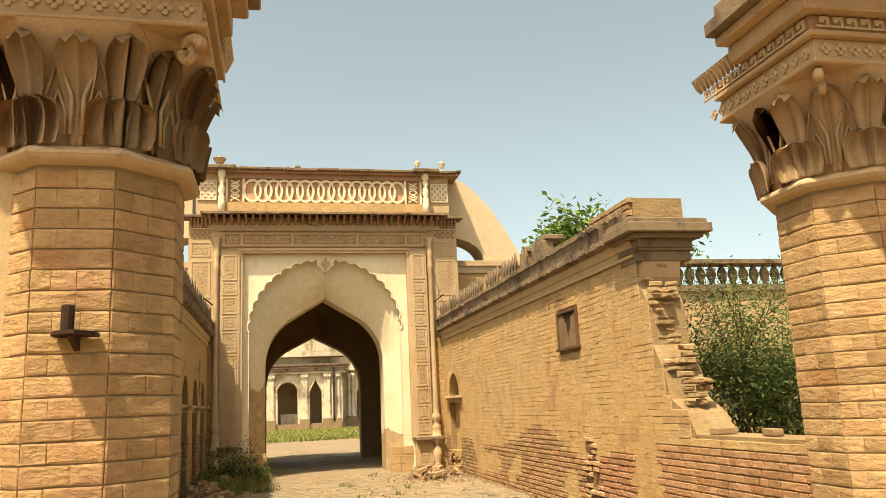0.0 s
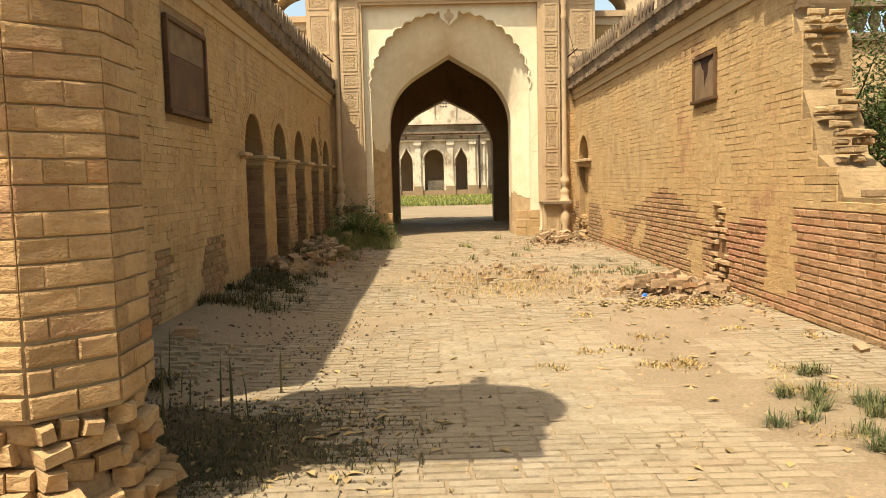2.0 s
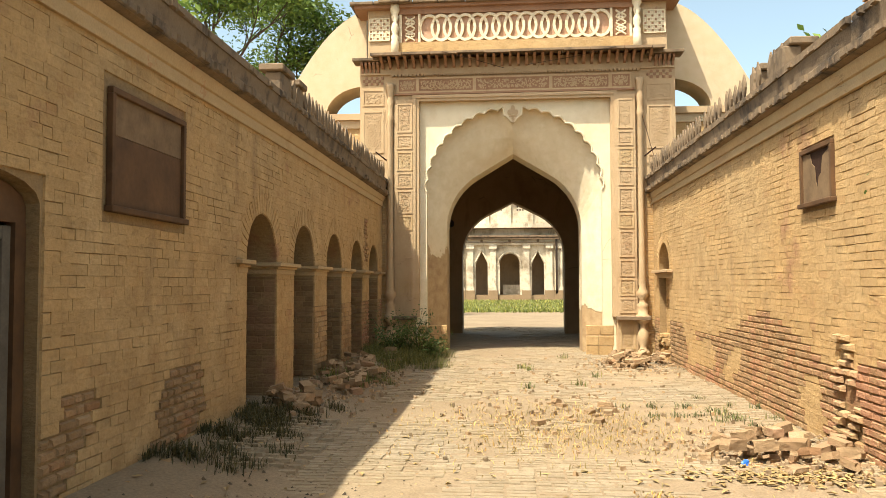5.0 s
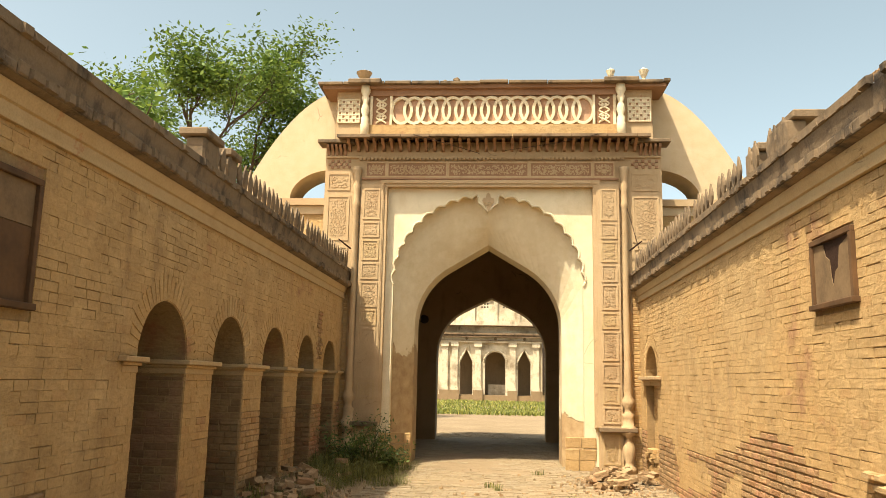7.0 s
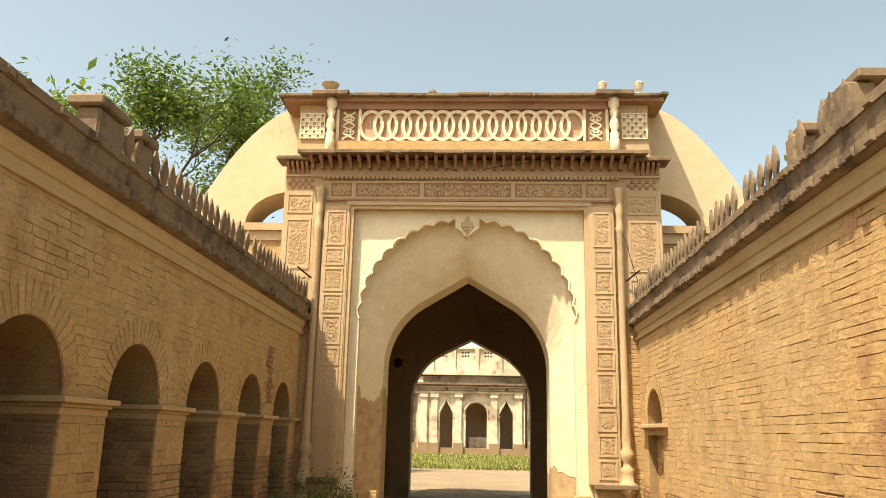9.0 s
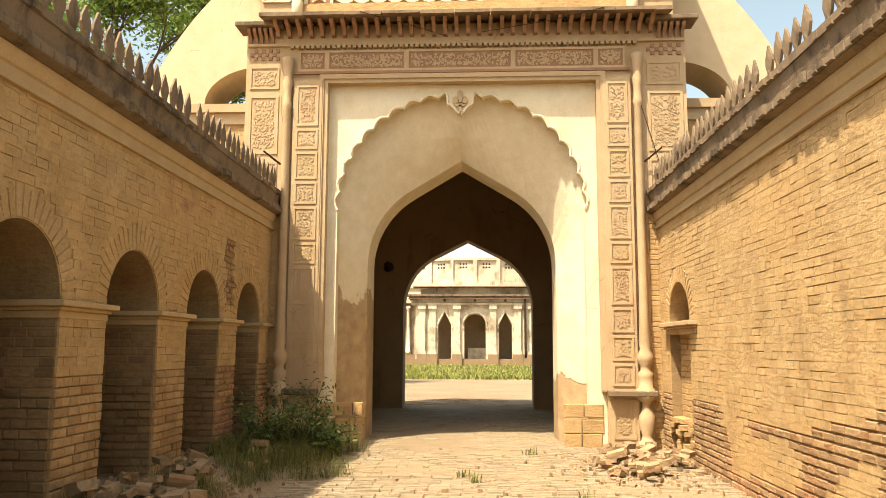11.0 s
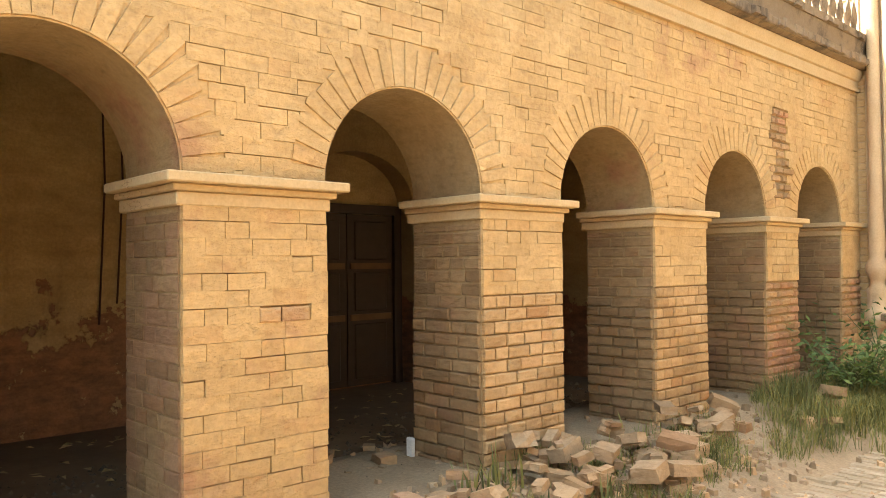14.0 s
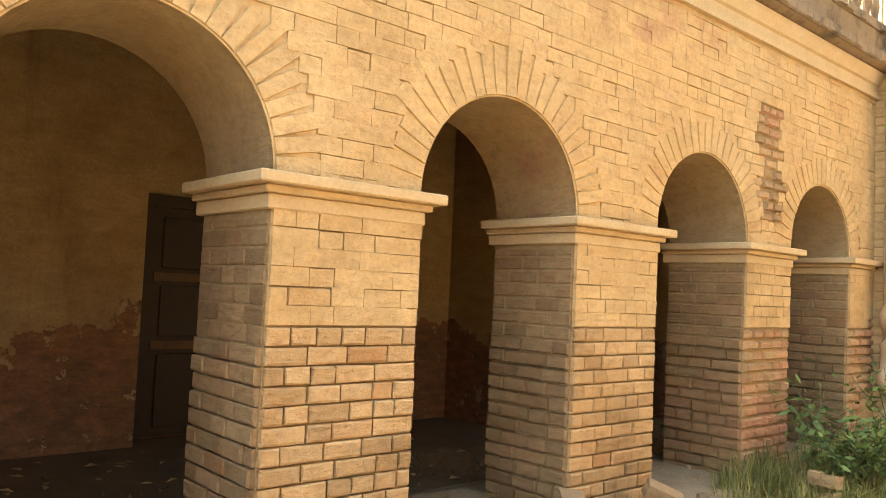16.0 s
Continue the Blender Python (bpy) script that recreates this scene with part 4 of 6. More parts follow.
    for k in range(8):
        p, q = Vector((*ring[k], 0)), Vector((*ring[(k + 1) % 8], 0))
        n = ((p + q) / 2).normalized()
        if n.y > 0.8 or n.x * sgn < -0.75 and n.y > 0.5:
            continue
        u = (q - p).normalized()
        wide = (q - p).length
        for a, z, wb, h in courses(0, wide, 0.56, 2.83, 0.098, rng.choice((0.2, 0.24))):
            g = 0.008 if z > 0.9 else 0.016
            d = 0.012 * rng.uniform(0.85, 1.12) + (0.015 * rng.random() if z < 0.8 else 0)
            single_brick(ob, p + u * (a + g / 2 - 0.004) + UZ * (z + g / 2), u, UZ, n, wb - g + 0.008, h - g, d)
        for a, z, wb, h in courses(0, wide, 0.0, 0.55, 0.09, 0.15):
            if rng.random() < 0.85:
                tilt = rng.uniform(-0.25, 0.25)
                uu, vv = (u + UZ * tilt).normalized(), (UZ - u * tilt).normalized()
                single_brick(ob, p * 0.84 + u * a * 0.95 + UZ * (z + 0.01), uu, vv, n, wb * rng.uniform(0.7, 1), h * rng.uniform(0.7, 1), rng.uniform(0.03, 0.13) if z > 0.2 else rng.uniform(0.08, 0.2))
    return ob


def small_mesh(poly, depth, mat):
    bm = bmesh.new()
    bm_prism(bm, poly, "y", 0, -depth)
    me = finish(bm)
    me.materials.append(mat)
    return me


TONGUE = small_mesh([(0.045, 0.045), (-0.045, 0.045), (-0.035, -0.02), (0, -0.055), (0.035, -0.02)], 0.02, M_CAPITAL)
KEY = small_mesh([(-0.045, -0.035), (0.045, -0.035), (0.045, 0.035), (-0.02, 0.035), (-0.02, -0.005), (0.01, -0.005), (0.01, 0.012), (0.028, 0.012), (0.028, -0.02), (-0.045, -0.02)], 0.012, M_STONE)
PILSTRIP = small_mesh([(-0.15, 0.0), (0.15, 0.0), (0.15, 1.85), (-0.15, 1.85)], 0.12, M_FAR)
VENT = small_mesh([(0.09 * math.cos(math.pi / 3 * k), 0.09 * math.sin(math.pi / 3 * k)) for k in range(6)], 0.03, M_WOOD)
for p in PILLARS:
    pillar(*p)
# wall that joins the pillar to the side wall
wall_entry = thing("wall_entrance", "ochre plastered wall beside the entrance pillar", "wall", kind="structure")
boxpart("wall_core", M_OCHREPL, wall_entry, -6.0, -1.2, 3.72, 4.0, -0.1, 3.85)
boxpart("coping", M_GREYSTONE, wall_entry, -6.0, -1.4, 3.68, 4.05, 3.85, 3.93)

# added wall behind the camera, never in view; keeps low sky off the arcade
boxpart("wall_core", M_OCHREPL, thing("wall_rear", "plain ochre plastered wall added out of view to block low sky", "wall", kind="structure"), -9.0, 12.0, -12.4, -12.0, -0.1, 5.0)

# bricks of the nearest piers and of the low wall, one by one
for u, z, w, h, d in pier_singles[:230]:
    single_brick(wall_left, Vector((XL, u + 0.004, z + 0.004)), UY, UZ, UX, w - 0.008, h - 0.008, d)
rest = Bricks()
for u, z, w, h, d in pier_singles[230:]:
    rest.add(Vector((XL, u + 0.004, z + 0.004)), UY, UZ, UX, w - 0.008, h - 0.008, d, 0.008)
rest.put("bricks", M_BARE, wall_left, "bare bricks of the piers")
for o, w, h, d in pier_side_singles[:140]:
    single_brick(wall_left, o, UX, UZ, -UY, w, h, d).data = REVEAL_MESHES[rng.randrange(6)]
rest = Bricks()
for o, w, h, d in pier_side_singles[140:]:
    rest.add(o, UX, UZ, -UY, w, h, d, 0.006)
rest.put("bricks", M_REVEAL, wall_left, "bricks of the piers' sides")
for i, (o, w, h) in enumerate(low_singles[:290]):
    b = single_brick(wall_right, o, UY, UZ, -UX, w - 0.005, h - 0.004, 0.015 * rng.uniform(0.8, 1.2))
    b.data = RED_MESHES[i % len(RED_MESHES)]

# ---- gate: carved front ----
def relief(bm, x0, x1, z0, z1, y, seed, count=14, size=0.035):
    """Small carved leaves and buds inside a panel, the same on both sides of its middle."""
    r = random.Random(seed)
    cx = (x0 + x1) / 2
    for _ in range(count):
        dx, z, s = r.uniform(0.0, (x1 - x0) / 2 - size), r.uniform(z0 + size, z1 - size), size * r.uniform(0.6, 1.2)
        a = r.uniform(0, math.pi)
        for sg in (-1, 1):
            pts = [(cx + sg * dx + s * (math.cos(t) * math.cos(a) * 1.4 - math.sin(t) * math.sin(a) * 0.6) * sg, z + s * (math.cos(t) * math.sin(a) * 1.4 + math.sin(t) * math.cos(a) * 0.6)) for t in [math.pi / 3 * k for k in range(6)]]
            bm_prism(bm, pts if sg > 0 else pts[::-1], "y", y, y - 0.005 - 0.007 * r.random())


def panel(x0, x1, z0, z1, y, seed, mat=None, ground=None, name="carved_panel", arched=False, rim=0.03, count=14):
    """A sunk panel: raised rim, darker ground and carving."""
    bm = bmesh.new()
    for a, b, c, d in ((x0, x1, z0, z0 + rim), (x0, x1, z1 - rim, z1), (x0, x0 + rim, z0 + rim, z1 - rim), (x1 - rim, x1, z0 + rim, z1 - rim)):
        bm_box(bm, a, b, y - 0.015, y, c, d)
    relief(bm, x0 + rim + 0.02, x1 - rim - 0.02, z0 + rim + 0.02, z1 - rim - 0.02, y, seed, count * 6, 0.017)
    return part(name, bm, mat or M_STONE, gate)


PILX = ((-1.33, -0.95), (3.34, 3.69))
for q, (a, b) in enumerate(PILX):
    boxpart("pilaster", M_STONE, gate, a - 0.03, b + 0.03, GY - 0.06, GY + 0.1, 0.0, 5.46)
    zs = [0.12, 0.72, 0.86, 1.22, 1.62, 2.02, 2.62, 2.98, 3.52, 3.9, 4.36, 4.72, 5.40]
    for i, (z0, z1) in enumerate(zip(zs, zs[1:])):
        if i == 1:
            continue
        panel(a + 0.02, b - 0.02, z0 + 0.02, z1 - 0.03, GY - 0.06, 20 * q + i, M_STONE if i % 3 else M_OCHREPL, count=13)
    boxpart("plinth_ledge", M_GREYSTONE, gate, a - 0.06, b + 0.28 if q else b + 0.06, GY - 0.2, GY + 0.05, 0.74, 0.82, bevel=0.01)
# frame mouldings of the great panel
bm = bmesh.new()
for e, d in ((0.0, 0.05), (0.06, 0.025)):
    bm_box(bm, PX0 - 0.05 + e, PX0 + 0.02 + e, GY - d, GY + 0.14, 0.8, PTOP - e)
    bm_box(bm, PX1 - 0.02 - e, PX1 + 0.05 - e, GY - d, GY + 0.14, 0.8, PTOP - e)
    bm_box(bm, PX0 - 0.05, PX1 + 0.05, GY - d - 0.002, GY + 0.14, PTOP - 0.02 - e, PTOP + 0.05 - e)
part("panel_moulding", bm, M_STONE, gate)
# rim of the scallops
line = [Vector((x, GY + 0.12, z)) for x, z in cusps]
bm = bmesh.new()
bm_tube(bm, line, [0.022] * len(line), 5)
part("scallop_rim", bm, M_CREAM, gate)
# finial over the arch
bm = bmesh.new()
zt = CSPRING + CRISE + 0.07
for dx, dz, w, h in ((0, 0.26, 0.05, 0.1), (-0.07, 0.2, 0.05, 0.06), (0.07, 0.2, 0.05, 0.06), (0, 0.12, 0.09, 0.025), (0, 0.07, 0.03, 0.06)):
    bm_prism(bm, [(AXIS + dx + w * math.cos(t), zt + dz + h * math.sin(t)) for t in [math.pi / 4 * k for k in range(8)]], "y", GY + 0.13, GY + 0.10)
part("finial", bm, M_STONE, gate)
# stone dado where the plaster has fallen
for x0, x1 in ((PX0 + 0.04, AXIS - CW + 0.5), (AXIS + CW - 0.42, PX1 - 0.04)):
    bm = bmesh.new()
    for z in (0.0, 0.2, 0.42):
        x = x0
        while x < x1 - 0.05:
            w = min(rng.uniform(0.2, 0.34), x1 - x)
            bm_box(bm, x, x + w - 0.012, GY + 0.105 + rng.uniform(0, 0.012), GY + 0.2, z, z + 0.193)
            x += w
    part("plinth_stones", bm, M_WALL, gate, bevel=0.008)
# slender corner columns
COLUMN = [(0.13, 0.0), (0.13, 0.1), (0.08, 0.14), (0.07, 0.2), (0.12, 0.34), (0.11, 0.48), (0.06, 0.58), (0.06, 0.66), (0.13, 0.70), (0.13, 0.84), (0.10, 0.86), (0.10, 1.0), (0.115, 1.06), (0.07, 1.1), (0.07, 1.16), (0.115, 1.24), (0.115, 1.32), (0.07, 1.4), (0.085, 1.5), (0.066, 1.9), (0.058, 5.0), (0.08, 5.06), (0.06, 5.12), (0.06, 5.3), (0.08, 5.42), (0.06, 5.5), (0.085, 5.72), (0.095, 5.8)]
for x in (-1.45, 3.82):
    bm = bmesh.new()
    bm_lathe(bm, COLUMN, x, GY - 0.07, 12)
    part("corner_column", bm, M_STONE, gate, smooth=True)
# bands over the panel
boxpart("architrave", M_REDSTONE, gate, -1.36, 3.72, GY - 0.05, GY + 0.02, 5.56, 5.60)
xs = [-1.30, -0.86, 0.36, 1.98, 3.22, 3.66]
for i, (a, b) in enumerate(zip(xs, xs[1:])):
    boxpart("frieze_ground", M_REDSTONE, gate, a + 0.03, b - 0.03, GY - 0.03, GY, 5.63, 5.90)
    panel(a, b, 5.60, 5.93, GY - 0.03, 60 + i, M_STONE, count=26 if b - a > 1 else 9, rim=0.035)
bm = bmesh.new()
for k in range(66):
    x = -1.40 + 5.2 * k / 65
    bm_box(bm, x - 0.025, x + 0.025, GY - 0.075, GY, 5.965, 6.01)
part("dentils", bm, M_STONE, gate)
boxpart("band", M_STONE, gate, -2.1, 4.55, GY - 0.05, GY + 0.02, 6.01, 6.05)
# wings: chequer band, oval and arched panels
for x0, x1 in ((-2.06, -1.60), (3.98, 4.50)):
    bm = bmesh.new()
    for i in range(8):
        for j in range(3):
            if (i + j) % 2:
                w = (x1 - x0) / 8
                bm_box(bm, x0 + i * w, x0 + (i + 1) * w - 0.006, GY - 0.02, GY, 5.80 + j * 0.06, 5.855 + j * 0.06)
    part("chequer_band", bm, M_REDSTONE, gate)
    panel(x0, x1, 5.34, 5.70, GY, 90, M_STONE, count=9)
    panel(x0, x1, 4.32, 5.24, GY, 91 + (x0 > 0), M_STONE, count=26, rim=0.04)
    panel(x0, x1, 3.55, 4.2, GY, 95, M_STONE, count=10)
    b = Bricks()
    for u, z, w, h in courses(x0 - 0.04, x1 + 0.05, 0.0, 3.5, 0.075, 0.22):
        b.add(Vector((u, GY, z)), UX, UZ, -UY, w - 0.008, h - 0.008, 0.008, 0.005)
    b.put("bricks", M_WALL, gate)
# eave on brackets
EZ = 6.36
def bracket_mesh():
    bm = bmesh.new()
    bm_prism(bm, [(0.0, 0.0), (-0.06, 0.02), (-0.10, 0.12), (-0.24, 0.20), (-0.26, 0.27), (0.0, 0.27)], "x", -0.035, 0.035)
    me = finish(bm)
    me.materials.append(M_REDSTONE)
    return me


BRACKET = bracket_mesh()
for k in range(34):
    child("bracket", BRACKET, gate, pose(-1.62 + 5.66 * k / 33, GY - 0.01, EZ - 0.22) @ Matrix.Diagonal((0.8, 1.2, 0.72, 1)))
for x0, x1 in ((-2.12, -1.66), (4.10, 4.58)):
    for k in range(5):
        child("bracket", BRACKET, gate, pose(x0 + 0.06 + (x1 - x0 - 0.12) * k / 4, GY + 0.02, EZ - 0.31) @ Matrix.Diagonal((0.7, 0.7, 0.8, 1)))
    boxpart("wing_eave", M_GREYSTONE, gate, x0 - 0.14, x1 + 0.14, GY - 0.22, GY + 0.2, EZ - 0.08, EZ - 0.01, bevel=0.01)
x = -1.82
while x < 4.28:
    w = min(rng.uniform(0.5, 0.75), 4.3 - x)
    bm = bmesh.new()
    bm_prism(bm, [(GY - 0.46, EZ - 0.03 + rng.uniform(-0.02, 0.01)), (GY - 0.46, EZ + 0.015), (GY + 0.25, EZ + 0.14), (GY + 0.25, EZ + 0.07)], "x", x, x + w - 0.01)
    part("eave_slab", bm, M_BLACKSTONE, gate)
    x += w
# parapet storey with its rings
PB, PT = 6.40, 7.55
boxpart("parapet_core", M_STONE, gate, -1.98, 4.44, GY + 0.16, GY + 0.7, GTOP, PT)
boxpart("parapet_base", M_WALL, gate, -1.40, 3.84, GY + 0.06, GY + 0.16, PB, 6.74)
boxpart("parapet_rail", M_REDSTONE, gate, -1.40, 3.84, GY + 0.06, GY + 0.16, 7.36, PT)
boxpart("ring_ground", M_PINK, gate, -0.82, 3.26, GY + 0.14, GY + 0.162, 6.74, 7.36)
ringm = bmesh.new()
pts = [(0.215 * math.cos(2 * math.pi * k / 20), 0, 0.29 * math.sin(2 * math.pi * k / 20)) for k in range(20)]
outer_r, inner_r = [], []
for k in range(20):
    a = 2 * math.pi * k / 20
    outer_r.append((0.235 * math.cos(a), 0.305 * math.sin(a)))
    inner_r.append((0.175 * math.cos(a), 0.245 * math.sin(a)))
vo = [[ringm.verts.new((x, y, z)) for x, z in ln] for ln, y in ((outer_r, 0), (outer_r, -0.06), (inner_r, -0.06), (inner_r, 0))]
for a, b in zip(vo, vo[1:]):
    for k in range(20):
        ringm.faces.new((a[k], a[(k + 1) % 20], b[(k + 1) % 20], b[k]))
RING = finish(ringm)
RING.materials.append(M_CREAM)
for k in range(15):
    child("ring", RING, gate, pose(-0.62 + 3.68 * k / 14, GY + 0.142 - 0.004 * (k % 2), 7.05))
for x0, x1 in ((-1.22, -0.86), (3.30, 3.66)):
    boxpart("ornament_ground", M_REDSTONE, gate, x0, x1, GY + 0.12, GY + 0.16, 6.74, 7.36)
    bm = bmesh.new()
    cx = (x0 + x1) / 2
    for s in (-1, 1):
        ln = [Vector((cx + s * 0.10 * math.cos(2 * math.pi * i / 12), GY + 0.11, 6.78 + 0.54 * i / 24)) for i in range(25)]
        bm_tube(bm, ln, [0.02] * 25, 5)
    for zc in (6.90, 7.2):
        for k in range(4):
            a = math.pi / 2 * k + math.pi / 4
            bm_prism(bm, [(cx + 0.045 * math.cos(a) + 0.03 * math.cos(t), zc + 0.045 * math.sin(a) + 0.03 * math.sin(t)) for t in [math.pi / 3 * j for j in range(6)]], "y", GY + 0.12, GY + 0.10)
    for a, b in ((x0 - 0.05, x0), (x1, x1 + 0.05)):
        bm_box(bm, a, b, GY + 0.07, GY + 0.16, 6.74, 7.36)
    part("carved_post", bm, M_CREAM, gate)
for x0, x1 in ((-1.94, -1.50), (3.96, 4.40)):
    bm = bmesh.new()
    n = 6
    for i in range(n + 1):
        x = x0 + (x1 - x0) * i / n
        bm_box(bm, x - 0.012, x + 0.012, GY + 0.12, GY + 0.16, 6.82, 7.30)
        z = 6.82 + 0.48 * i / n
        bm_box(bm, x0, x1, GY + 0.122, GY + 0.158, z - 0.012, z + 0.012)
    for i in range(n):
        for j in range(n):
            if (i + j) % 2:
                xx, zz = x0 + (i + 0.5) * (x1 - x0) / n, 6.82 + (j + 0.5) * 0.08
                bm_prism(bm, [(xx + 0.028 * math.cos(t), zz + 0.028 * math.sin(t)) for t in [math.pi / 3 * k for k in range(6)]], "y", GY + 0.13, GY + 0.158)
    part("screen", bm, M_CREAM, gate)
    boxpart("screen_ground", M_PINK, gate, x0, x1, GY + 0.152, GY + 0.165, 6.82, 7.30)
BALUSTER = [(0.09, 6.40), (0.09, 6.74), (0.075, 6.78), (0.085, 6.86), (0.05, 6.92), (0.09, 7.02), (0.07, 7.12), (0.045, 7.18), (0.085, 7.3), (0.06, 7.34), (0.1, 7.42), (0.1, 7.55)]
for x in (-1.36, 3.80):
    bm = bmesh.new()
    bm_lathe(bm, BALUSTER, x, GY + 0.02, 10)
    part("baluster", bm, M_CREAM, gate, smooth=True)
    boxpart("baluster_cap", M_GREYSTONE, gate, x - 0.34, x + 0.34, GY - 0.18, GY + 0.3, PT + 0.002, PT + 0.10, bevel=0.015)
bm = bmesh.new()
x = -2.34
while x < 4.76:
    w = min(rng.uniform(0.5, 0.9), 4.78 - x)
    z = rng.uniform(-0.012, 0.012)
    bm_box(bm, x, x + w - 0.012, GY - 0.10, GY + 0.85, PT + 0.012 + z, PT + 0.075 + z)
    x += w
part("coping", bm, M_GREYSTONE, gate, bevel=0.01)
boxpart("coping_bed", M_REDSTONE, gate, -2.26, 4.70, GY - 0.02, GY + 0.75, PT - 0.06, PT + 0.01)
# lotus finials and stones on the coping
for x, s in ((-1.42, 1.0), (3.62, 0.55), (4.28, 0.6)):
    bm = bmesh.new()
    bm_lathe(bm, [(0.06 * s, 0), (0.05 * s, 0.05), (0.11 * s, 0.12), (0.17 * s, 0.22), (0.13 * s, 0.24), (0.07 * s, 0.2), (0.03 * s, 0.28)], 0, 0, 10)
    ob = tagged(part("lotus_finial", bm, M_STONE if s == 1 else M_CREAM, smooth=False), "carved stone lotus finial on the gate's coping", "finial")
    ob.location = (x, GY + 0.1, PT + 0.105)
for x in (-2.05, -0.75, 0.25, 0.5, 1.0, -1.2):
    bm = bmesh.new()
    bmesh.ops.create_icosphere(bm, subdivisions=2, radius=0.075)
    for v in bm.verts:
        v.co += Vector(noise.noise_vector(v.co * 12 + Vector((x, 0, 0)))) * 0.03
        v.co.z = v.co.z * 0.6
    ob = tagged(part("stone", bm, M_GREYSTONE, smooth=False), "loose stone lying on the gate's coping", "stone", "stones on the coping")
    ob.location = (x, GY + rng.uniform(0.0, 0.3), PT + 0.11)
# two wires over the eave and iron spikes on the columns
for pts in ([(-0.3, GY - 0.47, EZ + 0.0), (0.4, GY - 0.40, 6.18), (1.0, GY - 0.3, 6.02)], [(3.3, GY - 0.47, EZ + 0.0), (2.5, GY - 0.40, 6.2), (1.5, GY - 0.3, 6.08)], [(3.86, GY - 0.1, 5.0), (4.05, GY - 0.3, 4.1), (4.2, GY - 0.5, 3.55)]):
    bm = bmesh.new()
    bm_tube(bm, pts, [0.006] * 3, 4)
    tagged(part("wire", bm, M_IRON), "thin dark wire hanging over the gate's carved front", "wire", "wires on the gate")
for x, s in ((-1.53, -1), (3.9, 1)):
    bm = bmesh.new()
    bm_tube(bm, [(x, GY - 0.06, 4.15), (x + s * 0.2, GY - 0.28, 4.3)], [0.018, 0.014], 5)
    tagged(part("iron_spike", bm, M_IRON), "rusty iron bar standing out of the gate wall", "iron bar", "iron bars")
# a broken hole of the vault: a solid dark lump, its inner shade only coloured
bm = bmesh.new()
bmesh.ops.create_icosphere(bm, subdivisions=2, radius=0.12, matrix=Matrix.Translation((-0.72, FY, 3.32)))
for v in bm.verts:
    v.co += Vector(noise.noise_vector(v.co * 9)) * 0.06
part("hole", bm, M_WOOD, gate, "dark lump painted as the shade in a broken hole of the wall")
# blocked arch of the right wall: infill, lunette and cap
boxpart("niche_back", M_WASH, wall_right, XR + 0.14, XR + 0.44, BLIND - AW, BLIND + AW, -0.1, 1.66)
boxpart("niche_back", M_OCHREPL, wall_right, XR + 0.32, XR + 0.44, BLIND - AW, BLIND + AW, 1.66, 2.3)
infill = Bricks()
for u, z, w, h in courses(BLIND - AW + 0.01, BLIND + AW - 0.01, 0.0, 1.62, 0.074, 0.2):
    infill.add(Vector((XR + 0.14, u, z)), UY, UZ, -UX, w - 0.006, h - 0.006, rng.uniform(0.008, 0.016) if z > 0.45 else rng.uniform(0.01, 0.22), 0.006)
for k in range(25):
    am, step = math.pi * (k + 0.5) / 25, math.pi / 25
    rad, tan = Vector((0, math.cos(am), math.sin(am))), Vector((0, -math.sin(am), math.cos(am)))
    wide = (AW + 0.11) * step * 0.9
    infill.add(Vector((XR, BLIND, ASPRING)) + rad * (AW + 0.004) - tan * wide / 2, rad, tan, -UX, rng.choice((0.19, 0.21, 0.24)), wide, 0.013 * rng.uniform(0.8, 1.15), 0.004)
infill.put("bricks", M_WALL, wall_right, "limewashed bricks of the blocked arch")
for z0, z1, e in ((1.60, 1.67, 0.03), (1.67, 1.70, 0.06), (1.70, 1.755, 0.13)):
    for a, b in ((BLIND - AW - 0.3, BLIND - 0.04), (BLIND + 0.02, BLIND + AW + 0.12)):
        boxpart("niche_cap", M_STONE, wall_right, XR - e, XR + 0.3, a - e * 0.5, b, z0, z1, bevel=0.006)

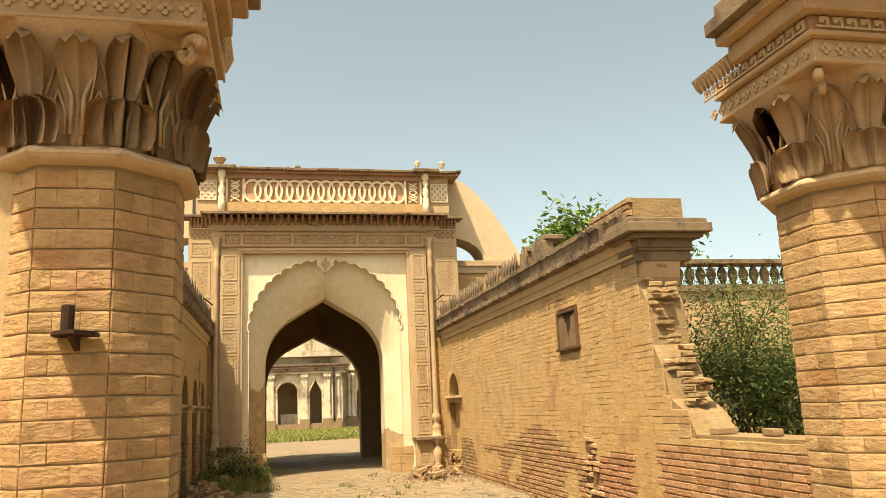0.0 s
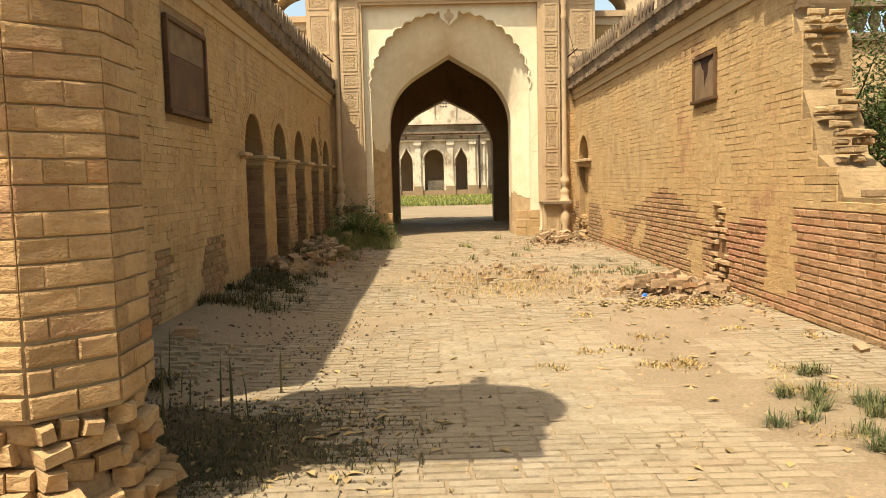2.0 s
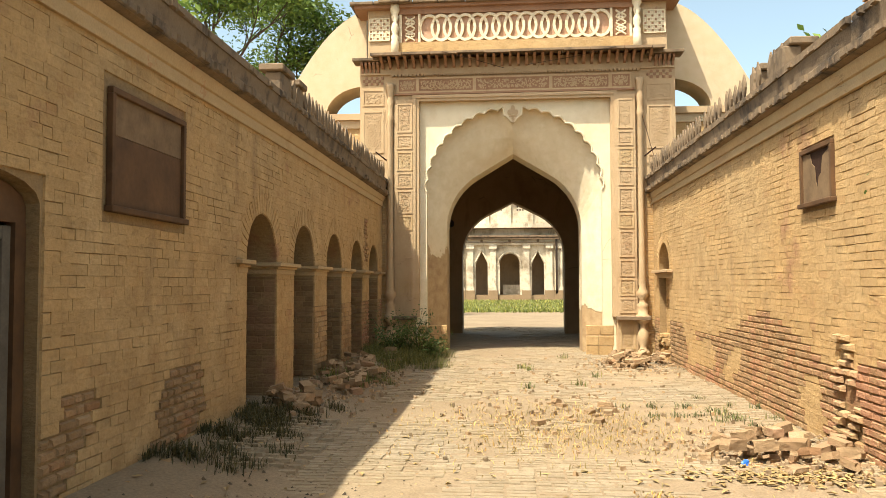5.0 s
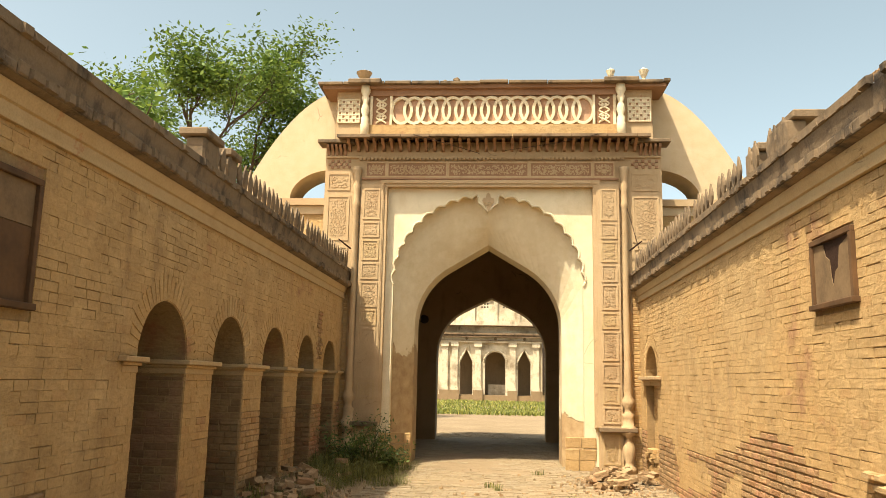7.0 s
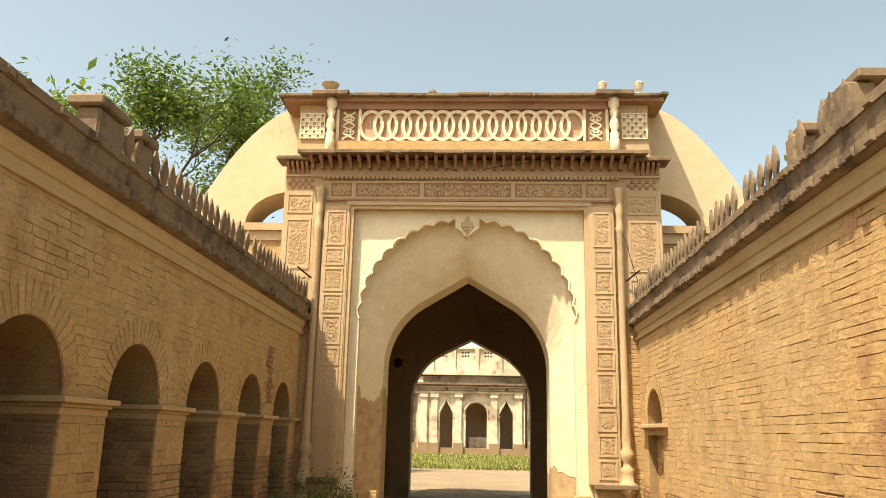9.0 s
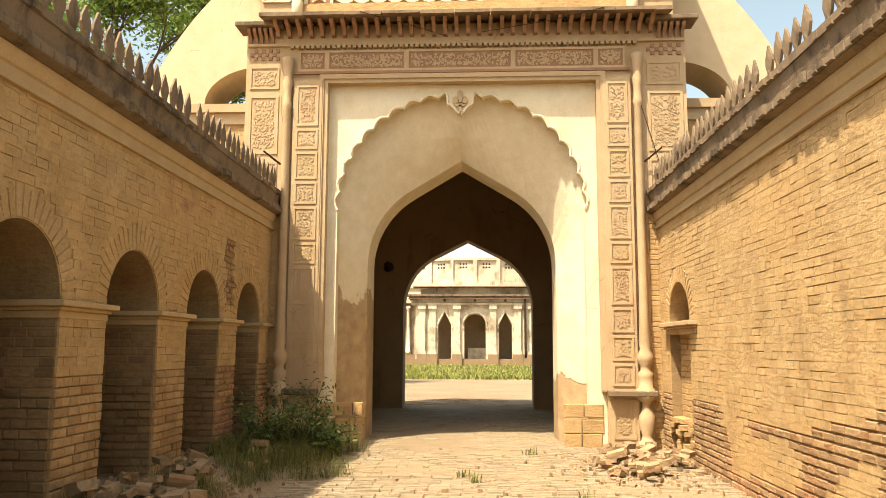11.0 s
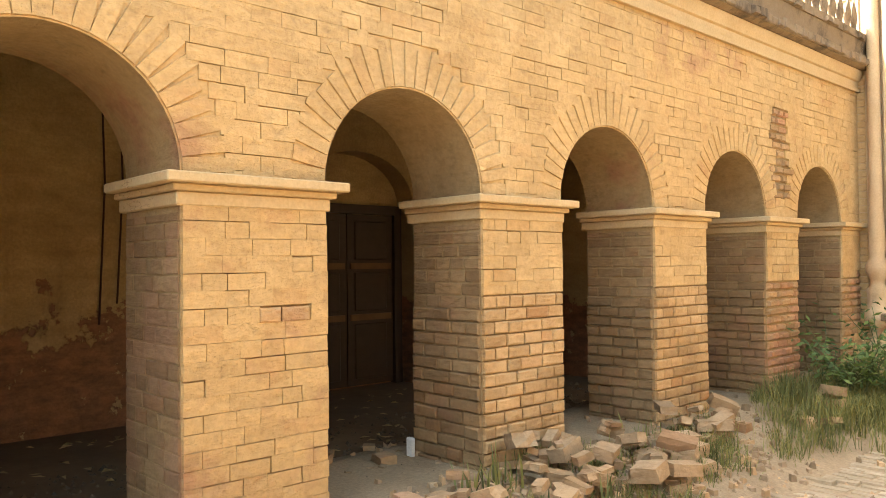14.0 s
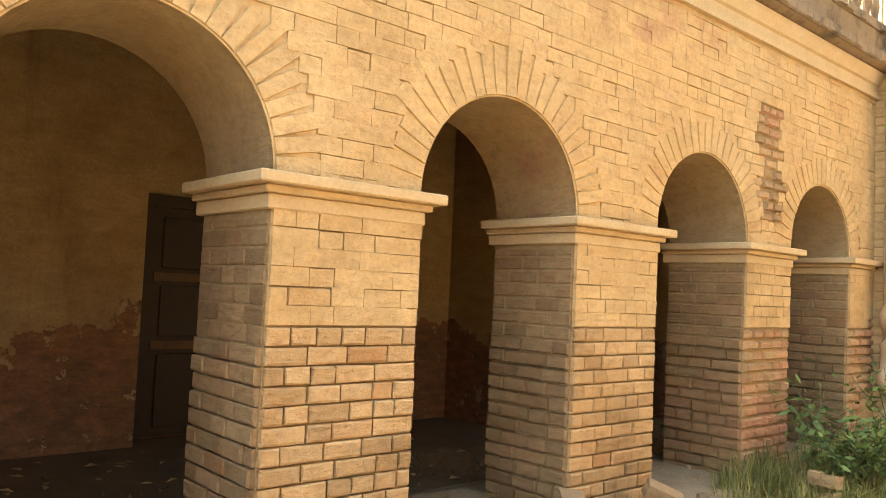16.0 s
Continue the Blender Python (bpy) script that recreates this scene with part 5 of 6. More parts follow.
# ---- door of the side wall: two glazed leaves in a timber frame ----
def side_door():
    ob = thing("door_1", "grey metal-framed double door with dark panes, one leaf ajar", "door", kind="structure", at=(XL - 0.11, (DOOR[0] + DOOR[1]) / 2, 0.2))
    half = (DOOR[1] - DOOR[0]) / 2 - 0.01
    bm = bmesh.new()
    bm_prism(bm, [(-half, 1.66)] + [(half * math.cos(math.pi * (1 - i / 8)), 1.76 + 0.16 * math.sin(math.pi * i / 8)) for i in range(9)] + [(half, 1.66)], "x", -0.03, 0.03)
    part("lintel", bm, M_BOARD, ob, "dark timber lintel")
    for y0, y1 in ((-half, -half + 0.05), (half - 0.1, half)):
        boxpart("jamb", M_BOARD, ob, -0.03, 0.035, y0, y1, 0.0, 1.66)
    boxpart("backing", M_WOOD, ob, -0.35, -0.3, -half, half, 0.0, 1.9)
    wide = half - 0.08
    for y0, turn in ((-half + 0.055, 0), (-half + 0.06 + wide + 0.035, -8)):
        leaf = thing("leaf", "", "")
        leaf.parent = ob
        leaf.location = (0.0, y0 if turn == 0 else half - 0.11, 0.0)
        bm = bmesh.new()
        a, b = (0.0, wide) if turn == 0 else (-wide + 0.02, 0.0)
        for c in ((a, a + 0.065, 0.03, 1.64), (b - 0.065, b, 0.03, 1.64), (a + 0.065, b - 0.065, 1.56, 1.64), (a + 0.065, b - 0.065, 0.66, 0.75), (a + 0.065, b - 0.065, 0.03, 0.16)):
            bm_box(bm, -0.018, 0.018, *c)
        me = finish(bm, bevel=0.004)
        me.materials.append(M_METALGREY)
        leaf.name = "hinge"
        fr = new("leaf", me)
        fr.parent = ob
        fr.matrix_basis = pose(0, leaf.location.y, 0, 0, 0, turn)
        for z0, z1 in ((0.16, 0.66), (0.75, 1.56)):
            bm = bmesh.new()
            bm_box(bm, -0.004, 0.004, a + 0.065, b - 0.065, z0, z1)
            part("pane", bm, M_PANE, fr)
        bpy.data.objects.remove(leaf)
    bm = bmesh.new()
    bm_box(bm, 0.02, 0.05, -0.03, 0.0, 0.66, 0.78)
    part("latch", bm, M_IRON, ob, "rusty latch")


side_door()
# brick step along the door
step = thing("step", "row of bricks on edge forming a low step below the door", "step", kind="structure")
y = 5.5
while y < 9.0:
    single_brick(step, Vector((XL + 0.02, y, 0.0)), UY, UX, UZ, 0.085, 0.24, 0.17 + rng.uniform(-0.02, 0.02))
    y += 0.095


def boarded_window(name, x, s, y0, y1, z0, z1, label, torn):
    """A framed board set on a wall face that looks along s."""
    ob = thing(name, label, "window", kind="structure", at=(x, (y0 + y1) / 2, z0))
    w, h = (y1 - y0) / 2, z1 - z0
    a, b = sorted((s * 0.004, s * 0.05))
    bm = bmesh.new()
    bm_box(bm, a, b, -w, -w + 0.045, 0.045, h - 0.045)
    bm_box(bm, a, b, w - 0.045, w, 0.045, h - 0.045)
    bm_box(bm, a, b, -w, w, h - 0.045, h)
    part("window_frame", bm, M_BOARD, ob, bevel=0.004)
    c, d = sorted((s * 0.004, s * 0.07))
    boxpart("window_sill", M_BOARD, ob, c, d, -w - 0.02, w + 0.02, 0.0, 0.045, bevel=0.005)
    c, d = sorted((s * 0.008, s * 0.02))
    if torn:
        boxpart("mesh_screen", M_IRON, ob, c, d, -w + 0.04, w - 0.04, 0.04, h - 0.04)
        bm = bmesh.new()
        e0, e1 = sorted((s * 0.021, s * 0.027))
        edge = [(-w + 0.04, 0.04), (w - 0.04, 0.04), (w - 0.04, h - 0.04), (0.16, h - 0.06), (0.12, h - 0.16), (0.05, h - 0.2), (0.03, h - 0.34), (0.0, h - 0.42), (-0.05, h - 0.3), (-0.1, h - 0.28), (-0.14, h - 0.12), (-0.2, h - 0.1), (-w + 0.04, h - 0.05)]
        bm_prism(bm, edge, "x", e0, e1)
        part("board", bm, M_CREAMBOARD, ob, "faded board with a torn hole")
    else:
        boxpart("board", M_BOARD, ob, c, d, -w + 0.04, w - 0.04, 0.04, h * 0.62)
        boxpart("board", M_CREAMBOARD, ob, c, d, -w + 0.04, w - 0.04, h * 0.62 + 0.006, h - 0.04)
    return ob


boarded_window("window_1", XL, 1, 7.83, 9.04, 2.0, 2.87, "dark boarded window in a thin timber frame", False)
boarded_window("window_2", XR, -1, 10.1, 10.88, 2.24, 2.82, "small framed wall opening with a torn board", True)

# ---- door in the room behind the arcade ----
def inner_door():
    ob = thing("door_2", "dark panelled double door in an arched recess", "door", kind="structure", at=(BX - 0.22, (RY0 + RY1) / 2, 0.18))
    half = (RY1 - RY0) / 2 - 0.02
    for y0, y1 in ((-half, -half + 0.09), (half - 0.09, half)):
        boxpart("jamb", M_WOOD, ob, -0.03, 0.05, y0, y1, 0.0, 1.78)
    boxpart("head", M_WOOD, ob, -0.03, 0.05, -half + 0.09, half - 0.09, 1.69, 1.78)
    for s in (-1, 1):
        y0, y1 = sorted((s * 0.005, s * (half - 0.095)))
        leaf = boxpart("leaf", M_WOOD, ob, -0.02, 0.015, y0, y1, 0.02, 1.685)
        for z0, z1 in ((0.08, 0.62), (0.74, 1.12), (1.24, 1.62)):
            bm = bmesh.new()
            bm_box(bm, 0.012, 0.028, y0 + 0.08, y1 - 0.08, z0, z1)
            part("door_panel", bm, M_WOOD, leaf, bevel=0.01)
        for z in (0.68, 1.18):
            boxpart("rail", M_BOARD, leaf, 0.015, 0.032, y0 + 0.03, y1 - 0.03, z - 0.03, z + 0.03)


inner_door()

# cables hanging down the inner wall, a thin white sliver by the pier
for y, z0 in ((12.35, 0.95), (12.48, 1.1), (12.62, 0.8), (11.6, 1.2)):
    bm = bmesh.new()
    bm_tube(bm, [(BX + 0.02, y, ROOF), (BX + 0.03, y + 0.03, 2.0), (BX + 0.02, y - 0.01, z0)], [0.008] * 3, 5)
    tagged(part("cable", bm, M_IRON), "thin dark cable hanging down the inner wall", "cable", "cables in the room")
bm = bmesh.new()
bm_box(bm, XL - WALL_T - 0.02, XL - WALL_T + 0.04, ARCHES[1] + AW - 0.065, ARCHES[1] + AW - 0.035, 0.17, 0.31)
tagged(part("stone_chip", bm, M_WHITE, bevel=0.008), "thin white upright sliver beside the brick pier", "stone")

# ---- iron lamp bracket on the pillar ----
hook = thing("lamp_bracket", "rusty iron plate bracket fixed to the pillar", "bracket", at=(-0.90, 3.575, 1.90))
bm = bmesh.new()
bm_prism(bm, [(-0.09, 0.0), (0.09, 0.0), (0.09, -0.1), (0.03, -0.2), (-0.06, -0.16), (-0.09, -0.08)], "z", 0.0, 0.015)
part("plate", bm, M_IRON, hook)
bm = bmesh.new()
bm_lathe(bm, [(0.028, 0.0), (0.028, 0.13), (0.024, 0.135)], -0.03, -0.06, 10)
part("socket", bm, M_IRON, hook)
bm = bmesh.new()
bm_prism(bm, [(0.0, 0.0), (0.0, -0.06), (-0.14, -0.005), (-0.14, 0.0)], "x", -0.012, 0.012)
part("gusset", bm, M_IRON, hook)

# ---- fallen bricks ----
GRID = {}


def rest_at(x, y, r):
    cells = [(round((x + dx * r) / 0.06), round((y + dy * r) / 0.06)) for dx in (-1, -0.5, 0, 0.5, 1) for dy in (-1, -0.5, 0, 0.5, 1)]
    z = max([GRID.get(c, 0) for c in cells] + [0])
    return z, cells


def fallen_mesh(seed):
    r = random.Random(seed)
    l, w, h = r.uniform(0.13, 0.23), r.uniform(0.09, 0.12), r.uniform(0.055, 0.085)
    bm = bmesh.new()
    bm_box(bm, -l / 2, l / 2, -w / 2, w / 2, 0, h)
    bmesh.ops.subdivide_edges(bm, edges=bm.edges[:], cuts=1, use_grid_fill=True)
    cut = r.uniform(0.0, 0.05)
    for v in bm.verts:
        n = Vector(noise.noise_vector(v.co * 14 + Vector((seed, 0, 0))))
        v.co += Vector((n.x, n.y, n.z * 0.6)) * 0.012
        if v.co.x > 0.01 and v.co.z > h / 2:
            v.co.x -= cut
        v.co.z = max(v.co.z, 0.0)
    me = finish(bm)
    me.materials.append(M_FALLEN)
    return me


FALLEN = [fallen_mesh(s) for s in range(12)]


def rubble(n, cx, cy, rx, ry, label, group, big=1.0, floor=None, high=0.2):
    for _ in range(n):
        a, q = rng.uniform(0, 2 * math.pi), math.sqrt(rng.random()) * rng.random() ** 0.3
        x, y = cx + rx * q * math.cos(a), cy + ry * q * math.sin(a)
        x = min(max(x, -1.52), XR - 0.14) if floor is None else x
        s = rng.choice((0.45, 0.6, 0.8, 0.95, 1.1)) * big
        z, cells = rest_at(x, y, 0.075 * s)
        if z > high:
            continue
        ob = new("fallen_brick", rng.choice(FALLEN))
        g = (ground_height(x, y) if floor is None else floor) - 0.012
        ob.matrix_basis = pose(x, y, g + z * 0.85, rng.uniform(-12, 12) if z else rng.uniform(-4, 4), rng.uniform(-24, 24) if z else rng.uniform(-5, 5), rng.uniform(0, 360)) @ Matrix.Diagonal((s, s, s, 1))
        tagged(ob, label, "brick", group)
        for c in cells:
            GRID[c] = z + 0.062 * s


rubble(85, 3.42, 9.75, 0.72, 0.85, "broken ochre brick fallen beside the sunlit wall", "rubble by the broken gap")
rubble(105, 3.4, 17.5, 0.75, 1.4, "broken ochre brick fallen at the gate's foot", "rubble at the gate")
rubble(130, -1.2, 13.7, 0.5, 1.35, "broken brick fallen in front of the arcade", "rubble at the arcade")
rubble(26, -1.35, 15.3, 0.3, 0.6, "broken brick fallen in front of the arcade", "rubble at the arcade")
rubble(20, -1.3, 11.2, 0.3, 0.7, "broken brick fallen in front of the arcade", "rubble at the arcade")
rubble(10, -1.05, 16.9, 0.35, 0.7, "broken brick lying among weeds", "rubble at the arcade")
rubble(5, -2.5, 13.1, 0.4, 0.5, "broken brick lying on the room's floor", "bricks in the room", 1.1, floor=0.19)
rubble(2, -1.28, 6.75, 0.12, 0.25, "loose brick lying by the door step", "bricks by the door", 1.2)
rubble(16, 1.6, 11.8, 0.9, 1.2, "loose paving brick lying on the worn paving", "loose paving bricks", 0.9)
rubble(10, 3.85, 7.4, 0.12, 1.6, "small broken brick at the foot of the low wall", "rubble by the low wall", 0.6)
bm = bmesh.new()
bm_prism(bm, [(-0.13, -0.05), (0.13, -0.05), (0.10, 0.05), (-0.13, 0.05)], "z", 1.145, 1.21)
ob = tagged(part("coping_stone", bm, M_FALLEN, bevel=0.008), "loose stone lying on top of the low wall", "stone", "stones on the low wall")
ob.location = (XR + 0.15, 7.0, 0)
ob2 = copy_thing(ob, pose(XR + 0.2, 6.3, 0, 0, 0, 80))

# bits of gravel and dry leaves on the ground
def scatter(name, label, n, area, mesh_fn, mat, kind="stuff"):
    v, f = [], []
    for _ in range(n):
        x, y = area()
        mesh_fn(v, f, x, y)
    me = bpy.data.meshes.new("mesh")
    me.from_pydata(v, [], f)
    me.materials.append(mat)
    ob = new(name, me)
    return tagged(ob, label, name.replace("_", " "), kind=kind)


def pebble(v, f, x, y):
    k, s, z = len(v), rng.uniform(0.006, 0.022), ground_height(x, y)
    a = rng.uniform(0, 3)
    for i in range(5):
        r = s * rng.uniform(0.7, 1.3)
        v.append((x + r * math.cos(a + i * 1.257), y + r * math.sin(a + i * 1.257), z - 0.003))
    v.append((x + rng.uniform(-0.3, 0.3) * s, y + rng.uniform(-0.3, 0.3) * s, z + s * rng.uniform(0.6, 1.1)))
    for i in range(5):
        f.append((k + i, k + (i + 1) % 5, k + 5))


def chunk(v, f, x, y):
    """A broken corner of a brick, four-sided and tilted."""
    k, z, a = len(v), ground_height(x, y) - 0.008, rng.uniform(0, 6.28)
    l, w, h = rng.uniform(0.03, 0.075), rng.uniform(0.025, 0.055), rng.uniform(0.02, 0.06)
    for top in (0, 1):
        for p, q in ((-1, -1), (1, -1), (1, 1), (-1, 1)):
            r = rng.uniform(0.65, 1.05) * (0.85 if top else 1)
            px, py = p * l * r / 2, q * w * r / 2
            v.append((x + px * math.cos(a) - py * math.sin(a), y + px * math.sin(a) + py * math.cos(a), z + top * h * rng.uniform(0.6, 1.1)))
    f += [(k + 4, k + 5, k + 6, k + 7)] + [(k + i, k + (i + 1) % 4, k + 4 + (i + 1) % 4, k + 4 + i) for i in range(4)]


def dry_leaf(v, f, x, y):
    k, s, z, a = len(v), rng.uniform(0.025, 0.055), ground_height(x, y) + 0.008, rng.uniform(0, 6.28)
    c, d = math.cos(a) * s, math.sin(a) * s
    lift = rng.uniform(0.0, 0.025)
    v += [(x - c, y - d, z), (x + d * 0.45, y - c * 0.45, z + lift), (x + c, y + d, z + lift * 0.4), (x - d * 0.45, y + c * 0.45, z + lift * 0.8)]
    f += [(k, k + 1, k + 2), (k, k + 2, k + 3)]


def room_leaf(v, f, x, y):
    dry_leaf(v, f, x, y)
    g = ground_height(x, y) - 0.185
    v[-4:] = [(a, b, c - g) for a, b, c in v[-4:]]


def box_area(x0, x1, y0, y1):
    return lambda: (rng.uniform(x0, x1), rng.uniform(y0, y1))


def spot_area(cx, cy, sx, sy):
    return lambda: (min(XR - 0.03, max(XL + 0.04, rng.gauss(cx, sx))), rng.gauss(cy, sy))


scatter("gravel", "loose gravel and brick chips on the ground", 2600, box_area(-1.55, 4.2, 3.0, 19.0), pebble, M_CHIPS)
scatter("gravel", "dark grit spilled in the shade of the wall", 420, spot_area(-0.3, 7.2, 0.35, 0.7), pebble, M_GRIT)
scatter("gravel", "brick chips round the fallen bricks", 900, spot_area(3.5, 9.7, 0.45, 0.6), pebble, M_CHIPS)
scatter("gravel", "brick chips round the fallen bricks", 700, spot_area(3.5, 17.6, 0.5, 0.8), pebble, M_CHIPS)
scatter("gravel", "brick chips in front of the arcade", 900, spot_area(-1.1, 13.8, 0.3, 1.2), pebble, M_CHIPS)
scatter("brick_chunks", "small broken brick corners round the fallen bricks", 330, spot_area(3.4, 9.75, 0.42, 0.5), chunk, M_CHIPS)
scatter("brick_chunks", "small broken brick corners at the gate's foot", 420, spot_area(3.3, 17.4, 0.5, 0.9), chunk, M_CHIPS)
scatter("brick_chunks", "small broken brick corners before the arcade", 520, spot_area(-1.15, 13.8, 0.28, 1.1), chunk, M_CHIPS)
scatter("brick_chunks", "bits of broken paving on the worn way", 260, spot_area(1.5, 13.5, 0.9, 2.2), chunk, M_CHIPS)
def room_chunk(v, f, x, y):
    chunk(v, f, x, y)
    lift = 0.18 - ground_height(x, y)
    v[-8:] = [(a, b, c + lift) for a, b, c in v[-8:]]


def room_pebble(v, f, x, y):
    pebble(v, f, x, y)
    lift = 0.18 - ground_height(x, y)
    v[-6:] = [(a, b, c + lift) for a, b, c in v[-6:]]


scatter("brick_chunks", "bits of brick lying between the piers", 150, box_area(-2.5, -1.78, 10.7, 18.6), room_chunk, M_CHIPS)
scatter("gravel", "brown crumbs and dust on the room's floor", 2600, box_area(-3.4, -1.78, 10.4, 18.6), room_pebble, M_GRIT)
scatter("gravel", "dark clods and litter in the shade by the pillar", 900, spot_area(-0.5, 5.0, 0.6, 0.5), pebble, M_GRIT)
scatter("dry_leaves", "dry fallen leaves on the ground", 330, box_area(-1.5, 4.2, 3.2, 12.0), dry_leaf, M_DRYLEAF)
scatter("dry_leaves", "yellow dry leaves gathered by the rubble", 420, spot_area(3.3, 9.0, 0.45, 0.16), dry_leaf, M_DRYLEAF)
scatter("twigs_and_soil", "dark crumbs of soil among the weeds", 1500, spot_area(-0.55, 4.85, 0.5, 0.35), pebble, M_GRIT)
scatter("dry_leaves", "pale dry leaves among the weeds", 330, spot_area(-0.5, 4.85, 0.55, 0.38), dry_leaf, M_DRYLEAF)
scatter("dry_leaves", "litter of dead leaves in the arcade's room", 200, lambda: (rng.uniform(-4.3, -2.3), rng.uniform(10, 16)), room_leaf, M_DRYLEAF)
bm = bmesh.new()
bmesh.ops.create_icosphere(bm, subdivisions=2, radius=0.035)
for vv in bm.verts:
    vv.co += Vector(noise.noise_vector(vv.co * 30)) * 0.018
ob = tagged(part("plastic_wrapper", bm, M_BLUE), "crumpled blue plastic wrapper beside the rubble", "litter")
ob.location = (3.0, 9.35, 0.025)

# dark earth under the weeds by the pillar
bm = bmesh.new()
line = []
for i in range(48):
    a = 2 * math.pi * i / 48
    r = 1 + 0.45 * noise.noise(Vector((math.cos(a) * 1.4, math.sin(a) * 1.4, 8))) + 0.2 * noise.noise(Vector((math.cos(a) * 5, math.sin(a) * 5, 3)))
    line.append((math.cos(a) * r, math.sin(a) * r))
rings = []
for q, up in ((1.0, -0.006), (0.85, 0.008), (0.5, 0.016), (0.02, 0.02)):
    rings.append([(-0.6 + 1.0 * x * q, 4.85 + 0.62 * y * q, ground_height(-0.6 + 1.0 * x * q, 4.85 + 0.62 * y * q) + up) for x, y in line + line[:1]])
bm_loft(bm, rings)
tagged(part("soil", bm, M_DIRT, smooth=True), "dark brown earth under low weeds by the pillar", "soil", kind="stuff")

# ---- paving bricks ----
paving = thing("paving", "worn brick paving half buried in dust", "paving", kind="structure")
pave, pave_near = Bricks(), []
ROW = 0.082
j = 0
y = 3.2
while y < 30.0:
    x = -1.5 + (0.12 if j % 2 else 0.0)
    while x < 4.1:
        w = 0.232 if rng.random() > 0.12 else 0.12
        xm, ym = x + w / 2, y + ROW / 2
        dusty = noise.noise(Vector((xm * 0.55, ym * 0.55, 5))) + 0.4 * noise.noise(Vector((xm * 1.9, ym * 1.9, 6)))
        keep = dusty > (-0.30 if -0.6 < xm else 0.25)
        if 9.6 < ym < 12.8 and 0.4 < xm < 3.0 and dusty < 0.1:
            keep = False
        if keep and ym < 27 + 3 * rng.random():
            g = 0.006 + 0.008 * rng.random()
            top = ground_height(xm, ym) + 0.003 + 0.006 * rng.random() + 0.008 * dusty
            rough = 0.012 if 10.5 < ym < 19 and rng.random() < 0.25 else 0.0
            o = Vector((x + g / 2, y + g / 2, top - 0.03 + rough))
            if 4.9 < ym < 7.6 and 0.7 < xm < 3.2:
                pave_near.append((o, w - g, ROW - g))
            else:
                pave.add(o, UX + UZ * rng.uniform(-0.02, 0.02), UY + UZ * rng.uniform(-0.02, 0.02), UZ, w - g, ROW - g, 0.03, 0.008)
        x += w
    y += ROW
    j += 1
pave.put("bricks", M_PAVE, paving, "worn dusty paving bricks")
for o, w, h in pave_near[:300]:
    b = single_brick(paving, o, UX, UY, UZ, w, h, 0.03)
    b.data = PAVE_MESHES[rng.randrange(6)]
rest = Bricks()
for o, w, h in pave_near[300:]:
    rest.add(o, UX, UY, UZ, w, h, 0.03, 0.008)
if rest.v:
    rest.put("bricks", M_PAVE, paving, "worn dusty paving bricks")

# ---- plants ----
def grass(name, label, n, area, height, mat, lean=0.35, width=0.006):
    """Many curved blades as one object."""
    v, f = [], []
    for _ in range(n):
        x, y = area()
        z = ground_height(x, y) - 0.01 if -3 < x < 5 and y < 30 else -0.01
        h, a, b = height * rng.uniform(0.35, 1.15), rng.uniform(0, 6.28), rng.uniform(0.05, lean) * height
        w = width * rng.uniform(0.7, 1.4)
        dx, dy, sx, sy = math.cos(a) * b, math.sin(a) * b, -math.sin(a) * w, math.cos(a) * w
        k = len(v)
        v += [(x - sx, y - sy, z), (x + sx, y + sy, z), (x + dx * 0.35 + sx * 0.8, y + dy * 0.35 + sy * 0.8, z + h * 0.6), (x + dx * 0.35 - sx * 0.8, y + dy * 0.35 - sy * 0.8, z + h * 0.6), (x + dx, y + dy, z + h * (1 - 0.25 * b / max(height, 0.01)))]
        f += [(k, k + 1, k + 2, k + 3), (k + 3, k + 2, k + 4)]
    me = bpy.data.meshes.new("mesh")
    me.from_pydata(v, [], f)
    me.materials.append(mat)
    return tagged(new(name, me), label, "grass", kind="stuff")


def tufts(cx, cy, sx, sy, count, spread=0.06):
    spots = [(rng.gauss(cx, sx), rng.gauss(cy, sy)) for _ in range(count)]
    def pick():
        x, y = rng.choice(spots)
        return min(XR - 0.04, max(XL + 0.05, rng.gauss(x, spread))), rng.gauss(y, spread)
    return pick


grass("grass", "dark weedy grass in the pillar's shade", 11000, tufts(-0.65, 4.8, 0.5, 0.3, 150, 0.1), 0.065, M_WEED, 1.9, 0.0025)
grass("grass", "weeds beside the door step", 1500, tufts(-1.2, 5.5, 0.15, 0.3, 20, 0.07), 0.09, M_WEED, 1.6, 0.003)
grass("grass", "tall single grass stalks by the pillar", 16, spot_area(-0.75, 5.4, 0.25, 0.3), 0.42, M_WEED, 0.1)
grass("grass", "tufts of green grass on the sunlit paving", 2400, tufts(3.2, 5.15, 0.42, 0.5, 34, 0.03), 0.12, M_TUFT, 1.5, 0.003)
grass("grass", "dry stalks among the tufts on the paving", 500, tufts(3.15, 5.0, 0.4, 0.5, 14, 0.06), 0.05, M_STRAW, 1.8, 0.003)
grass("grass", "low dry grass on the paving", 900, tufts(2.8, 7.4, 0.8, 1.0, 14, 0.06), 0.05, M_STRAW, 1.2)
grass("grass", "green weeds by the sunlit wall", 600, tufts(3.5, 12.0, 0.4, 0.5, 20, 0.05), 0.10, M_TUFT, 1.2, 0.004)
grass("grass", "dry yellow straw lying on the paving", 2600, spot_area(1.6, 11.0, 0.75, 0.85), 0.07, M_STRAW, 1.6, 0.004)
